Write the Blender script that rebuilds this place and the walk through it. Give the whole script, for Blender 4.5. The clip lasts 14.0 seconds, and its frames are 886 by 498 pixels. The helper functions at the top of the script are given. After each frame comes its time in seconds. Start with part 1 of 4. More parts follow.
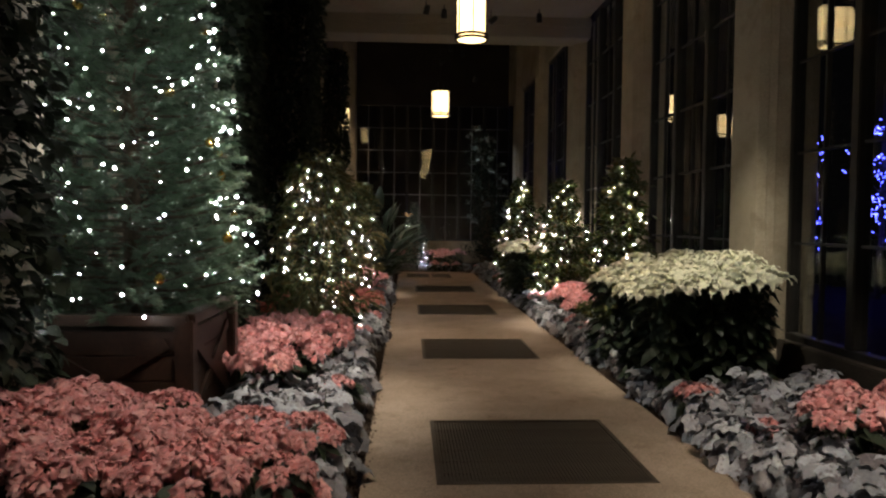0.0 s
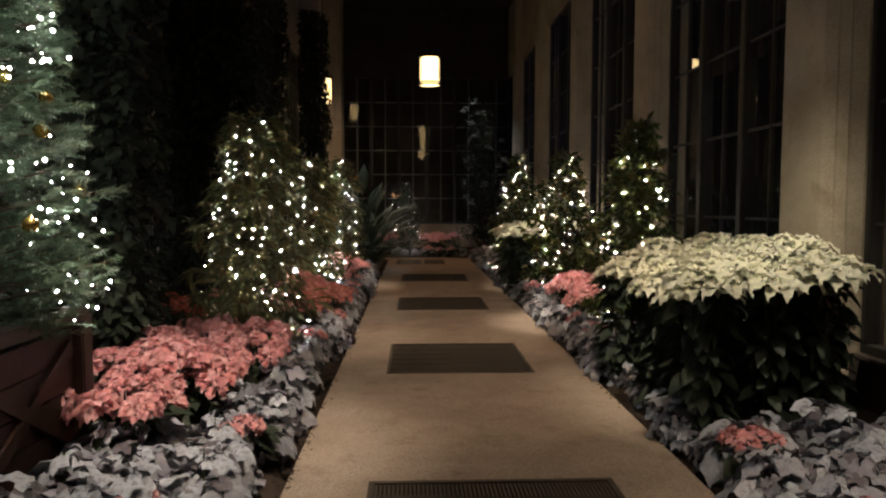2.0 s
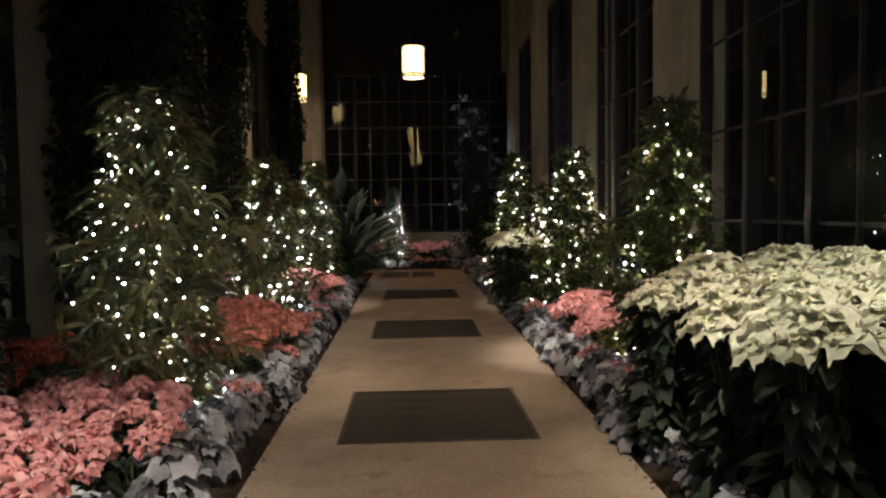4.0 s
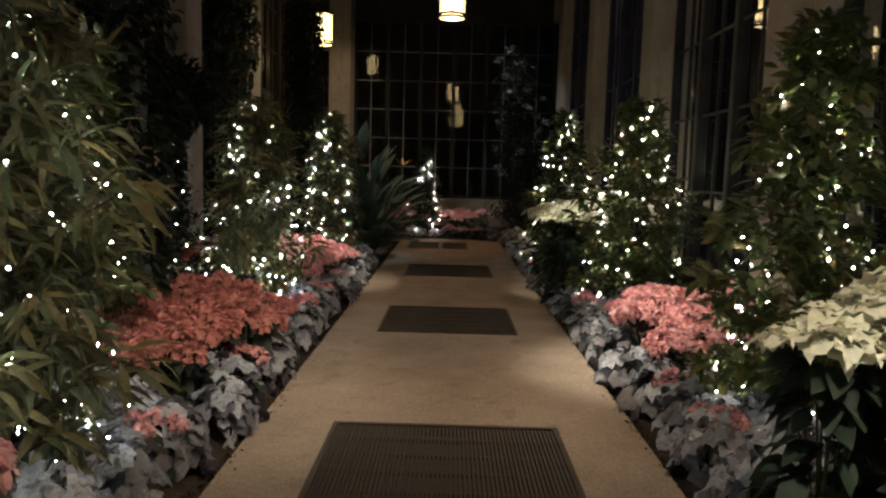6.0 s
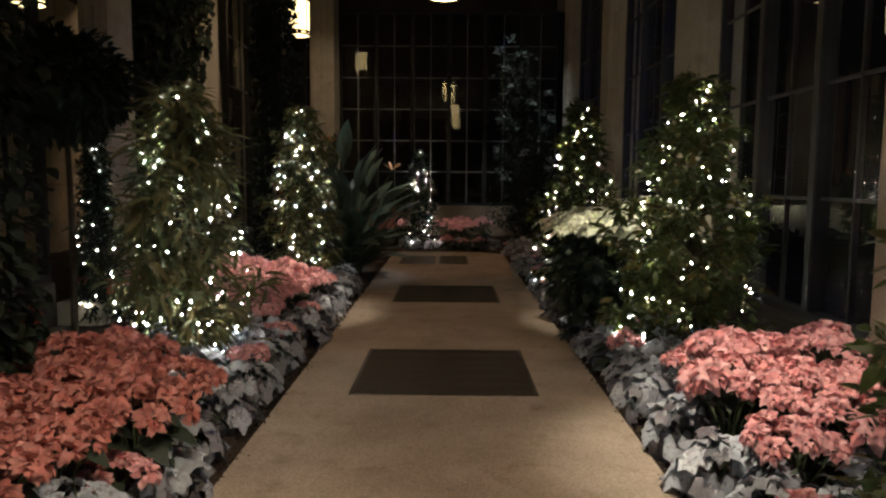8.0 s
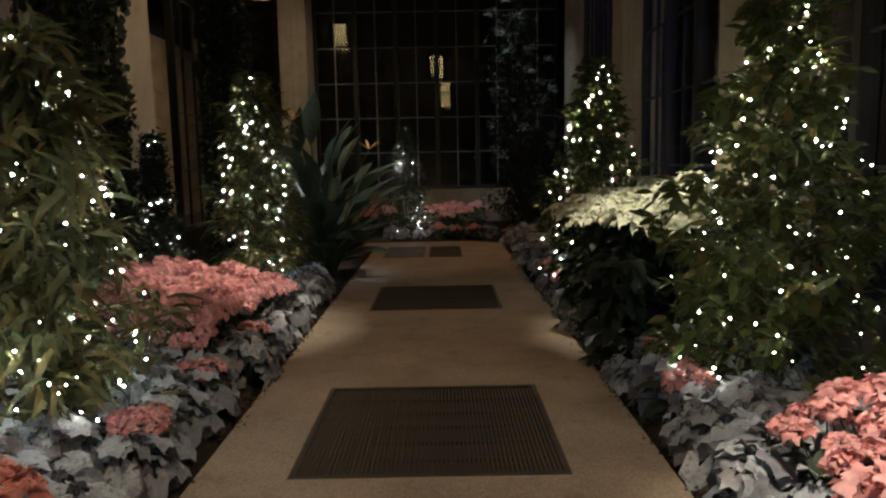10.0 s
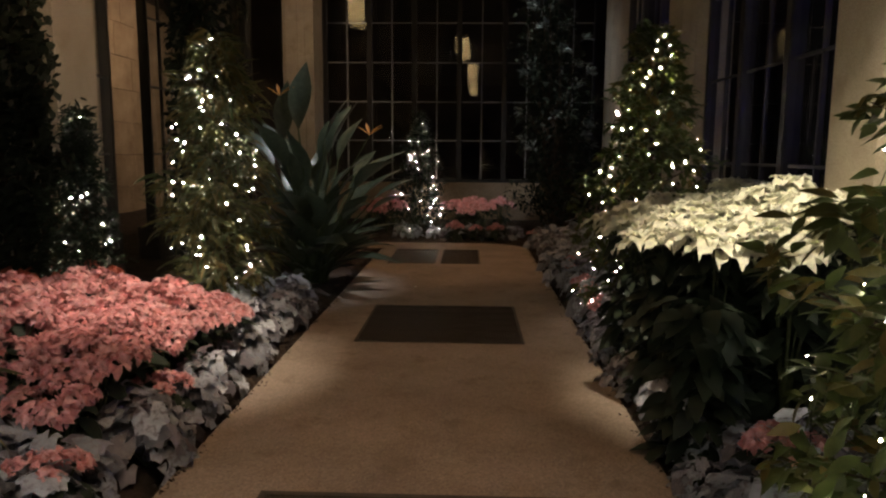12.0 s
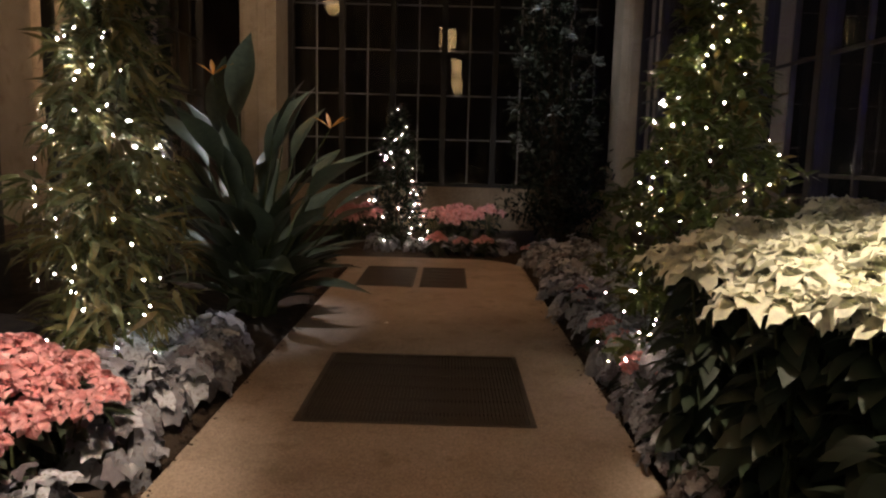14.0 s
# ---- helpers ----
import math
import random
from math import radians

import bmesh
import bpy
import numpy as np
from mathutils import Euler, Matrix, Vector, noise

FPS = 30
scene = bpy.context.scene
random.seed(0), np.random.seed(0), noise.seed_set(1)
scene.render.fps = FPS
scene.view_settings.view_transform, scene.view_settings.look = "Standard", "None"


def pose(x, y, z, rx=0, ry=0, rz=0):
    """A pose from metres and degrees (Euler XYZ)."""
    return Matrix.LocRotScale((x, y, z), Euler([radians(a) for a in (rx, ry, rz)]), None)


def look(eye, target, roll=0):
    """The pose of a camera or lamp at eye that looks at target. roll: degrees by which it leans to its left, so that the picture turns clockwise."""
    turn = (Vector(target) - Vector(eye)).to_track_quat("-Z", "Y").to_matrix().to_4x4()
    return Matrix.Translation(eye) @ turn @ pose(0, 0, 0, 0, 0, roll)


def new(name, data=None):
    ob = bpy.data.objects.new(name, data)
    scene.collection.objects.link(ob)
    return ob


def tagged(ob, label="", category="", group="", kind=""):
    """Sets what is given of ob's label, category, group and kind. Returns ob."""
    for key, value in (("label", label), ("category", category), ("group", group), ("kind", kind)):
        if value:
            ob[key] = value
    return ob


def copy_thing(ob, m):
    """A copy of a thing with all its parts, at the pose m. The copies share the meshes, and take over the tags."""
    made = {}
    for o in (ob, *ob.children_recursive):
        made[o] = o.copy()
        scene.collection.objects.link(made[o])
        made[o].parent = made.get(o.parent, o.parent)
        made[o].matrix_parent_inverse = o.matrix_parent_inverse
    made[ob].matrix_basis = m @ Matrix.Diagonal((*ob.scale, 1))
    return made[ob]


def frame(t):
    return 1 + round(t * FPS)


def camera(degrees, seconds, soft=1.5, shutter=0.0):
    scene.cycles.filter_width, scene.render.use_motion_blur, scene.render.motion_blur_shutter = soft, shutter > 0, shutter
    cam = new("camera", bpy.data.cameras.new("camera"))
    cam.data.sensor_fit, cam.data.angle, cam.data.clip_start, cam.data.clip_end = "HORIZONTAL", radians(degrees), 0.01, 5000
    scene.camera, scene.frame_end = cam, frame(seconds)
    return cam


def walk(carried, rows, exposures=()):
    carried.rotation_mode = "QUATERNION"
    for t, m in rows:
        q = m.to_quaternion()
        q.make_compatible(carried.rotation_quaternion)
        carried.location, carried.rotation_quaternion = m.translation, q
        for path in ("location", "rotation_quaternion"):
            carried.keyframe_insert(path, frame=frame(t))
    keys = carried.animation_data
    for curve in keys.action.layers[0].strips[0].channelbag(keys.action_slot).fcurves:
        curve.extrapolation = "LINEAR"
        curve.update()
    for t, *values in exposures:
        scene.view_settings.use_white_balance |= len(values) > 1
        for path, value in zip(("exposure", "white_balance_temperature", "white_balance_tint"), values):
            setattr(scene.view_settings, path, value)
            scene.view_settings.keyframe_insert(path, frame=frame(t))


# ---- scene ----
cam = camera(64.6, 14.0, soft=2.3)
PATH = [
    (0, (0.135, 0.353, 1.39), (0.236, 2.349, 1.312), 0.6),
    (0.5, (0.242, 0.735, 1.351), (0.401, 2.725, 1.237), 0.9),
    (1, (0.335, 1.095, 1.341), (0.513, 3.082, 1.208), -0.8),
    (1.5, (0.502, 1.464, 1.375), (0.496, 3.458, 1.212), 0.4),
    (2, (0.521, 1.834, 1.357), (0.604, 3.828, 1.23), 0.1),
    (2.5, (0.567, 2.199, 1.344), (0.628, 4.195, 1.232), -0.3),
    (3, (0.626, 2.583, 1.361), (0.638, 4.577, 1.211), 0.3),
    (3.5, (0.682, 2.972, 1.338), (0.804, 4.967, 1.252), 0.0),
    (4, (0.754, 3.356, 1.352), (0.844, 5.351, 1.244), -0.8),
    (4.2, (0.801, 3.493, 1.34), (0.809, 5.49, 1.226), -0.3),
    (6.3, (0.893, 5.184, 1.327), (0.877, 7.173, 1.115), 1.6),
    (6.5, (0.872, 5.334, 1.323), (0.894, 7.323, 1.116), 0.3),
    (7, (0.884, 5.736, 1.327), (0.903, 7.722, 1.087), -0.5),
    (7.5, (0.914, 6.12, 1.356), (0.846, 8.104, 1.118), 0.7),
    (8, (0.926, 6.505, 1.346), (0.909, 8.496, 1.151), 0.4),
    (8.2, (0.933, 6.671, 1.352), (0.926, 8.657, 1.11), -0.5),
    (10.3, (1.001, 8.21, 1.305), (0.999, 10.195, 1.061), -1.1),
    (10.5, (1.022, 8.355, 1.325), (0.999, 10.337, 1.06), -0.1),
    (11, (1.027, 8.685, 1.296), (1.036, 10.667, 1.026), 0.7),
    (11.5, (1.046, 9.05, 1.309), (1.104, 11.027, 1.014), -0.7),
    (12, (1.1, 9.438, 1.318), (1.027, 11.418, 1.046), 0.4),
    (12.5, (1.109, 9.807, 1.297), (1.101, 11.791, 1.047), 0.8),
    (13, (1.081, 10.189, 1.311), (1.143, 12.167, 1.021), -0.3),
    (13.5, (1.062, 10.557, 1.322), (1.039, 12.539, 1.058), 0.4),
    (14, (1.041, 10.924, 1.317), (1.026, 12.905, 1.047), 1.5),
]
EXPOSURES = [(0, -0.04, 6450, 10), (2, -0.02, 6750, 14), (3, 0.02, 6600, 10), (4, 0.14, 6350, 9), (6.5, 0.12, 6350, 6), (8, 0.12, 6350, 6), (10.5, 0.06, 6400, 4), (11, 0.05, 6500, 6), (12.5, 0.38, 7100, 17), (14, 0.48, 7200, 20)]
walk(cam, [(t, look(eye, target, roll)) for t, eye, target, roll in PATH], EXPOSURES)

# ---- world and large lights ----
world = bpy.data.worlds.new("night")
scene.world = world
world.use_nodes = True
world.node_tree.nodes["Background"].inputs[0].default_value = (0.30, 0.28, 0.30, 1)
world.node_tree.nodes["Background"].inputs[1].default_value = 0.004


LANTERN_GLOW = 4.0
BULB_GLOW = 270.0
SPOT_WARM = (1.0, 0.74, 0.50)
SPOT_COOL = (0.8, 0.9, 1.0)
SPOT_AMBER = (1.0, 0.60, 0.32)
SPOT_WHITE = (1.0, 0.86, 0.67)
SPOT_CREAM = (1.0, 0.91, 0.70)
# ceiling spotlights, inferred unless noted as added: place, aim, watts, cone in degrees
SPOTS = [
    ((1.7, 3.1, 4.75), (0.9, 4.2, 0), 150, 58),
    ((1.7, 6.4, 4.75), (0.9, 7.4, 0), 290, 58),
    ((1.7, 8.7, 4.75), (0.9, 9.9, 0), 290, 56),
    ((0.7, 12.0, 4.75), (0.55, 13.4, 0), 125, 56, SPOT_AMBER),
    ((1.7, 17.2, 4.75), (0.5, 18.3, 0), 160, 68, SPOT_AMBER),
    ((0.3, 2.4, 4.75), (-0.85, 3.6, 0.4), 430, 32, SPOT_WHITE),
    ((2.5, 1.6, 4.75), (2.6, 3.9, 0.3), 640, 36, SPOT_WHITE),
    ((1.95, 4.9, 4.75), (2.5, 6.2, 1.0), 680, 32, SPOT_CREAM),
    ((-0.1, 4.2, 4.75), (-0.62, 5.5, 0.4), 880, 35, SPOT_WHITE),
    ((1.5, 9.3, 4.75), (2.3, 9.8, 0.3), 1000, 27, SPOT_WHITE),
    ((2.3, 12.1, 4.75), (2.62, 12.95, 1.0), 900, 28, SPOT_CREAM),
    ((0.4, 11.8, 4.75), (-0.65, 13.4, 0.4), 800, 27, SPOT_WHITE),
    ((0.3, 7.6, 4.75), (-0.6, 8.9, 0.35), 300, 36, SPOT_WHITE),
    ((0.4, 9.9, 4.75), (-0.55, 11.0, 0.3), 110, 36, SPOT_WHITE),
    # added lamps, no source seen: for shrub, tall plant, left piers, hall, end bed
    ((1.5, 18.3, 5.6), (2.3, 20.2, 2.8), 260, 40, SPOT_COOL),
    ((2.0, 17.0, 5.8), (-0.2, 16.4, 1.4), 620, 26, SPOT_COOL),
    ((0.9, 17.4, 5.2), (-1.5, 21.4, 2.6), 150, 38),
    ((1.5, 12.2, 4.75), (-1.8, 14.7, 2.5), 300, 28),
    ((-3.3, 18.0, 5.0), (-5.6, 21.0, 1.8), 210, 76, SPOT_WARM),
    ((-3.4, 21.4, 5.0), (-5.6, 24.4, 2.0), 230, 76, SPOT_WARM),
    ((1.2, 18.6, 5.8), (1.15, 20.9, 0.5), 420, 17, SPOT_WHITE),
]

# ---- materials ----
def material(name):
    m = bpy.data.materials.new(name)
    m.use_nodes = True
    nt = m.node_tree
    return m, nt, nt.nodes["Principled BSDF"]


def node(nt, kind, **kw):
    n = nt.nodes.new(kind)
    for k, v in kw.items():
        n.inputs[k].default_value = v
    return n


def noise_ramp(nt, scale, stops, detail=5, coord="Object", rough=0.6):
    tc = node(nt, "ShaderNodeTexCoord")
    nz = node(nt, "ShaderNodeTexNoise", Scale=scale, Detail=detail, Roughness=rough)
    nt.links.new(tc.outputs[coord], nz.inputs["Vector"])
    rp = node(nt, "ShaderNodeValToRGB")
    while len(rp.color_ramp.elements) < len(stops):
        rp.color_ramp.elements.new(0.5)
    for e, (pos, col) in zip(rp.color_ramp.elements, stops):
        e.position, e.color = pos, (*col, 1)
    nt.links.new(nz.outputs["Fac"], rp.inputs["Fac"])
    return rp, nz, tc


def bump(nt, bsdf, src, strength=0.3, dist=0.01):
    b = node(nt, "ShaderNodeBump", Strength=strength, Distance=dist)
    nt.links.new(src, b.inputs["Height"])
    nt.links.new(b.outputs["Normal"], bsdf.inputs["Normal"])


def mix(nt, a, b, fac, mode="MIX"):
    m = nt.nodes.new("ShaderNodeMix")
    m.data_type, m.blend_type = "RGBA", mode
    for sock, v in ((m.inputs[6], a), (m.inputs[7], b), (m.inputs[0], fac)):
        if isinstance(v, bpy.types.NodeSocket):
            nt.links.new(v, sock)
        elif isinstance(v, tuple):
            sock.default_value = (*v, 1)
        else:
            sock.default_value = v
    return m.outputs[2]


def rough_surface(name, dark, light, scale, rough=0.8, fine=60, bump_s=0.3, dist=0.005, stain=None, metal=0.0):
    """A surface with large stains and a fine grain."""
    m, nt, b = material(name)
    big, _, tc = noise_ramp(nt, scale, [(0.3, dark), (0.72, light)])
    small, nz, _ = noise_ramp(nt, fine, [(0.3, (0.62, 0.62, 0.62)), (0.7, (1.1, 1.1, 1.1))], 4)
    col = mix(nt, big.outputs[0], small.outputs[0], 1.0, "MULTIPLY")
    if stain:
        sp, _, _ = noise_ramp(nt, scale * 2.7, [(0.55, (0, 0, 0)), (0.72, (1, 1, 1))], 6)
        col = mix(nt, col, stain, sp.outputs[0])
    nt.links.new(col, b.inputs["Base Color"])
    b.inputs["Roughness"].default_value = rough
    b.inputs["Metallic"].default_value = metal
    bump(nt, b, nz.outputs["Fac"], bump_s, dist)
    return m


def leaf_material(name, cols, rough=0.45, vein=None, transl=0.15, island=True):
    """Leaves: one tint per leaf, blotches within it, a little light through it."""
    m, nt, b = material(name)
    if island:
        rnd = nt.nodes.new("ShaderNodeNewGeometry").outputs["Random Per Island"]
    else:
        rnd = nt.nodes.new("ShaderNodeObjectInfo").outputs["Random"]
    rp = nt.nodes.new("ShaderNodeValToRGB")
    while len(rp.color_ramp.elements) < len(cols):
        rp.color_ramp.elements.new(0.5)
    for i, (e, c) in enumerate(zip(rp.color_ramp.elements, cols)):
        e.position, e.color = i / max(1, len(cols) - 1), (*c, 1)
    nt.links.new(rnd, rp.inputs["Fac"])
    bl, nz, _ = noise_ramp(nt, 22, [(0.3, (0.6, 0.6, 0.62)), (0.7, (1.12, 1.1, 1.08))], 5)
    col = mix(nt, rp.outputs[0], bl.outputs[0], 1.0, "MULTIPLY")
    if vein:
        v2, _, _ = noise_ramp(nt, 48, [(0.5, (0, 0, 0)), (0.62, (1, 1, 1))], 6)
        col = mix(nt, col, vein, v2.outputs[0])
    nt.links.new(col, b.inputs["Base Color"])
    b.inputs["Roughness"].default_value = rough
    bump(nt, b, nz.outputs["Fac"], 0.35, 0.006)
    tr = nt.nodes.new("ShaderNodeBsdfTranslucent")
    nt.links.new(col, tr.inputs["Color"])
    ms = node(nt, "ShaderNodeMixShader", Fac=transl)
    nt.links.new(b.outputs[0], ms.inputs[1])
    nt.links.new(tr.outputs[0], ms.inputs[2])
    nt.links.new(ms.outputs[0], nt.nodes["Material Output"].inputs["Surface"])
    return m


def glow_material(name, colour, strength):
    m, nt, b = material(name)
    b.inputs["Base Color"].default_value = (*colour, 1)
    b.inputs["Emission Color"].default_value = (*colour, 1)
    b.inputs["Emission Strength"].default_value = strength
    return m


def aggregate(m, scale):
    """Small exposed stones, lighter and darker than the cement round them."""
    nt = m.node_tree
    b = nt.nodes["Principled BSDF"]
    old = b.inputs["Base Color"].links[0].from_socket
    tc = nt.nodes.new("ShaderNodeTexCoord")
    vo = node(nt, "ShaderNodeTexVoronoi", Scale=scale)
    nt.links.new(tc.outputs["Object"], vo.inputs["Vector"])
    rp = nt.nodes.new("ShaderNodeValToRGB")
    for e, (p, c) in zip(rp.color_ramp.elements, ((0.1, (0.8, 0.79, 0.78)), (0.9, (1.12, 1.11, 1.10)))):
        e.position, e.color = p, (*c, 1)
    nt.links.new(vo.outputs["Color"], rp.inputs["Fac"])
    nt.links.new(mix(nt, old, rp.outputs[0], 1.0, "MULTIPLY"), b.inputs["Base Color"])
    return m


M_PATH = rough_surface("path_concrete", (0.27, 0.213, 0.168), (0.43, 0.345, 0.283), 1.7, 0.72, 95, 0.5, 0.004, (0.20, 0.155, 0.115))
aggregate(M_PATH, 85)
M_SOIL = rough_surface("soil", (0.02, 0.013, 0.009), (0.075, 0.05, 0.034), 9, 0.95, 90, 0.9, 0.02)
M_STONE = rough_surface("limestone", (0.34, 0.285, 0.215), (0.50, 0.43, 0.335), 1.6, 0.85, 110, 0.3, 0.003, (0.28, 0.23, 0.17))
M_PLASTER = rough_surface("ceiling_plaster", (0.30, 0.26, 0.20), (0.40, 0.35, 0.27), 1.2, 0.9, 90, 0.2, 0.003)
M_BLOCK = rough_surface("stone_block", (0.28, 0.2, 0.13), (0.48, 0.37, 0.26), 2.2, 0.9, 70, 0.5, 0.006)
M_FRAME = rough_surface("window_metal", (0.018, 0.016, 0.015), (0.04, 0.037, 0.034), 3, 0.5, 80, 0.2, 0.002)
M_BAR = rough_surface("pale_glazing_bar", (0.22, 0.215, 0.21), (0.33, 0.32, 0.31), 3, 0.5, 80, 0.2, 0.002)
M_GRATE = rough_surface("weathered_iron", (0.06, 0.048, 0.038), (0.105, 0.086, 0.07), 6, 0.6, 120, 0.4, 0.002, metal=0.4)
M_PIT = rough_surface("pit_brown", (0.07, 0.056, 0.044), (0.11, 0.09, 0.072), 6, 0.9)
M_LANTERN = rough_surface("lantern_bronze", (0.03, 0.022, 0.013), (0.08, 0.058, 0.032), 8, 0.45, 90, 0.2, 0.002, metal=0.7)
M_BLACK = rough_surface("matt_black_paint", (0.012, 0.012, 0.012), (0.028, 0.027, 0.026), 6, 0.6)
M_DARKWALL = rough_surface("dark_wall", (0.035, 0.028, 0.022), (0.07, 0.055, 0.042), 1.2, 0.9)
M_BOX = rough_surface("stained_planter_wood", (0.022, 0.009, 0.005), (0.055, 0.024, 0.012), 3, 0.55, 40, 0.5, 0.004)
M_BARK = rough_surface("bark", (0.05, 0.034, 0.022), (0.12, 0.085, 0.055), 12, 0.9, 60, 0.8, 0.01)
M_STEM = rough_surface("green_stem", (0.05, 0.075, 0.03), (0.09, 0.11, 0.045), 12, 0.6)
M_WIRE = rough_surface("green_wire", (0.012, 0.02, 0.012), (0.02, 0.034, 0.02), 20, 0.5)
M_GOLD = rough_surface("gold_bauble", (0.5, 0.34, 0.09), (0.7, 0.5, 0.16), 12, 0.25, 60, 0.05, 0.001, metal=0.9)
M_PETAL = rough_surface("fallen_petal", (0.7, 0.66, 0.55), (0.8, 0.76, 0.66), 30, 0.6)

M_PINK = leaf_material("pink_bract", [(0.75, 0.30, 0.305), (0.84, 0.41, 0.425), (0.89, 0.53, 0.55), (0.78, 0.34, 0.35)], 0.6, None, 0.2)
M_RED = leaf_material("brick_red_bract", [(0.42, 0.095, 0.055), (0.55, 0.15, 0.09), (0.47, 0.11, 0.065)], 0.6, None, 0.15)
# darker copy of pink_bract: one dimly lit pink patch, dimness put in the colour
M_PINK_DIM = leaf_material("pink_bract_dim", [(0.60, 0.20, 0.165), (0.70, 0.28, 0.24), (0.76, 0.36, 0.32), (0.55, 0.17, 0.14)], 0.6, None, 0.2)
M_CREAM = leaf_material("cream_bract", [(0.83, 0.82, 0.62), (0.88, 0.88, 0.75), (0.85, 0.85, 0.68), (0.89, 0.89, 0.77), (0.58, 0.63, 0.36)], 0.6, None, 0.2)
# dark leaf green taken near black: shade under the bracts is in this colour
M_PGREEN_SHADED = leaf_material("poinsettia_leaf_shaded", [(0.008, 0.019, 0.009), (0.016, 0.031, 0.014), (0.011, 0.024, 0.011)], 0.65, None, 0.08)
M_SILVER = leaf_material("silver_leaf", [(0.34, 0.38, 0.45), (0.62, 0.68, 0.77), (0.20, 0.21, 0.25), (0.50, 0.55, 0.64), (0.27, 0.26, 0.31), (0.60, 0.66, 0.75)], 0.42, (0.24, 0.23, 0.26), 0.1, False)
# the silver leaf again, darker: shade between the leaves put into its colour
M_SILVER_SHADED = leaf_material("silver_leaf_shaded", [(0.14, 0.155, 0.185), (0.48, 0.53, 0.61), (0.05, 0.05, 0.06), (0.34, 0.37, 0.44), (0.10, 0.08, 0.095), (0.52, 0.57, 0.66)], 0.42, (0.17, 0.16, 0.18), 0.1, True)
M_TREE = leaf_material("glossy_tree_leaf", [(0.06, 0.085, 0.022), (0.10, 0.13, 0.04), (0.075, 0.105, 0.03), (0.17, 0.125, 0.035)], 0.35, None, 0.25)
M_WILLOW = leaf_material("narrow_tree_leaf", [(0.08, 0.105, 0.045), (0.13, 0.15, 0.065), (0.20, 0.155, 0.055), (0.10, 0.115, 0.05), (0.15, 0.115, 0.04)], 0.45, None, 0.3)
M_FIR = leaf_material("fir_needles", [(0.065, 0.11, 0.068), (0.10, 0.155, 0.095), (0.08, 0.13, 0.08)], 0.5, None, 0.15)
M_DARKFIR = leaf_material("dark_conifer_needles", [(0.012, 0.024, 0.012), (0.025, 0.042, 0.020), (0.018, 0.032, 0.016)], 0.55, None, 0.1)
M_IVY = leaf_material("climbing_leaf", [(0.012, 0.019, 0.009), (0.024, 0.036, 0.016), (0.017, 0.026, 0.011)], 0.72, None, 0.1)
M_PADDLE = leaf_material("paddle_leaf", [(0.034, 0.050, 0.030), (0.07, 0.09, 0.058), (0.05, 0.068, 0.042)], 0.36, None, 0.08)
# silvery shrub leaf, paled to carry the light on the limb ends
M_SHRUB_LIT = leaf_material("grey_shrub_leaf_lit", [(0.12, 0.14, 0.12), (0.22, 0.25, 0.22), (0.32, 0.35, 0.32)], 0.45, None, 0.15)
M_ORANGE = leaf_material("orange_sepal", [(0.65, 0.24, 0.03), (0.75, 0.33, 0.05)], 0.5, None, 0.2)

M_BULB = glow_material("white_bulb", (1.0, 0.93, 0.78), BULB_GLOW)
M_BULB_COOL = glow_material("cool_white_bulb", (0.93, 0.98, 0.95), BULB_GLOW)
M_BULB_BLUE = glow_material("blue_bulb", (0.06, 0.07, 1.0), 30.0)
M_SPOTFACE = glow_material("spotlight_face", SPOT_WARM, 6.0)


def lantern_glass():
    m, nt, b = material("lantern_glass")
    rp, _, _ = noise_ramp(nt, 5, [(0.3, (1.0, 0.66, 0.27)), (0.7, (1.0, 0.80, 0.42))], 3)
    nt.links.new(rp.outputs[0], b.inputs["Emission Color"])
    nt.links.new(rp.outputs[0], b.inputs["Base Color"])
    b.inputs["Emission Strength"].default_value = LANTERN_GLOW
    return m


M_LGLASS = lantern_glass()


def pane_glass():
    m, nt, b = material("window_glass")
    b.inputs["Base Color"].default_value = (0.92, 0.95, 0.96, 1)
    b.inputs["Roughness"].default_value = 0.0
    b.inputs["IOR"].default_value = 1.42
    b.inputs["Transmission Weight"].default_value = 1.0
    nz = node(nt, "ShaderNodeTexNoise", Scale=1.1, Detail=1)
    bump(nt, b, nz.outputs["Fac"], 0.03, 0.02)
    return m


M_GLASS = pane_glass()


# ---- mesh helpers ----
def mesh_of(name, verts, faces, mat, smooth=False):
    me = bpy.data.meshes.new(name)
    me.from_pydata([tuple(v) for v in verts], [], faces)
    me.materials.append(mat)
    if smooth:
        me.polygons.foreach_set("use_smooth", [True] * len(me.polygons))
    me.update()
    return me


def part(name, me, parent, label="", m=None):
    ob = new(name, me)
    ob.parent = parent
    if m is not None:
        ob.matrix_basis = m
    if label:
        ob["label"] = label
    return ob


def empty(name, m, label, category, group="", kind=""):
    ob = new(name)
    ob.empty_display_size = 0.1
    ob.matrix_basis = m
    return tagged(ob, label, category, group, kind)


def bm_mesh(name, bm, mat, smooth=False):
    me = bpy.data.meshes.new(name)
    bm.normal_update()
    bm.to_mesh(me)
    bm.free()
    me.materials.append(mat)
    if smooth:
        me.polygons.foreach_set("use_smooth", [True] * len(me.polygons))
    return me


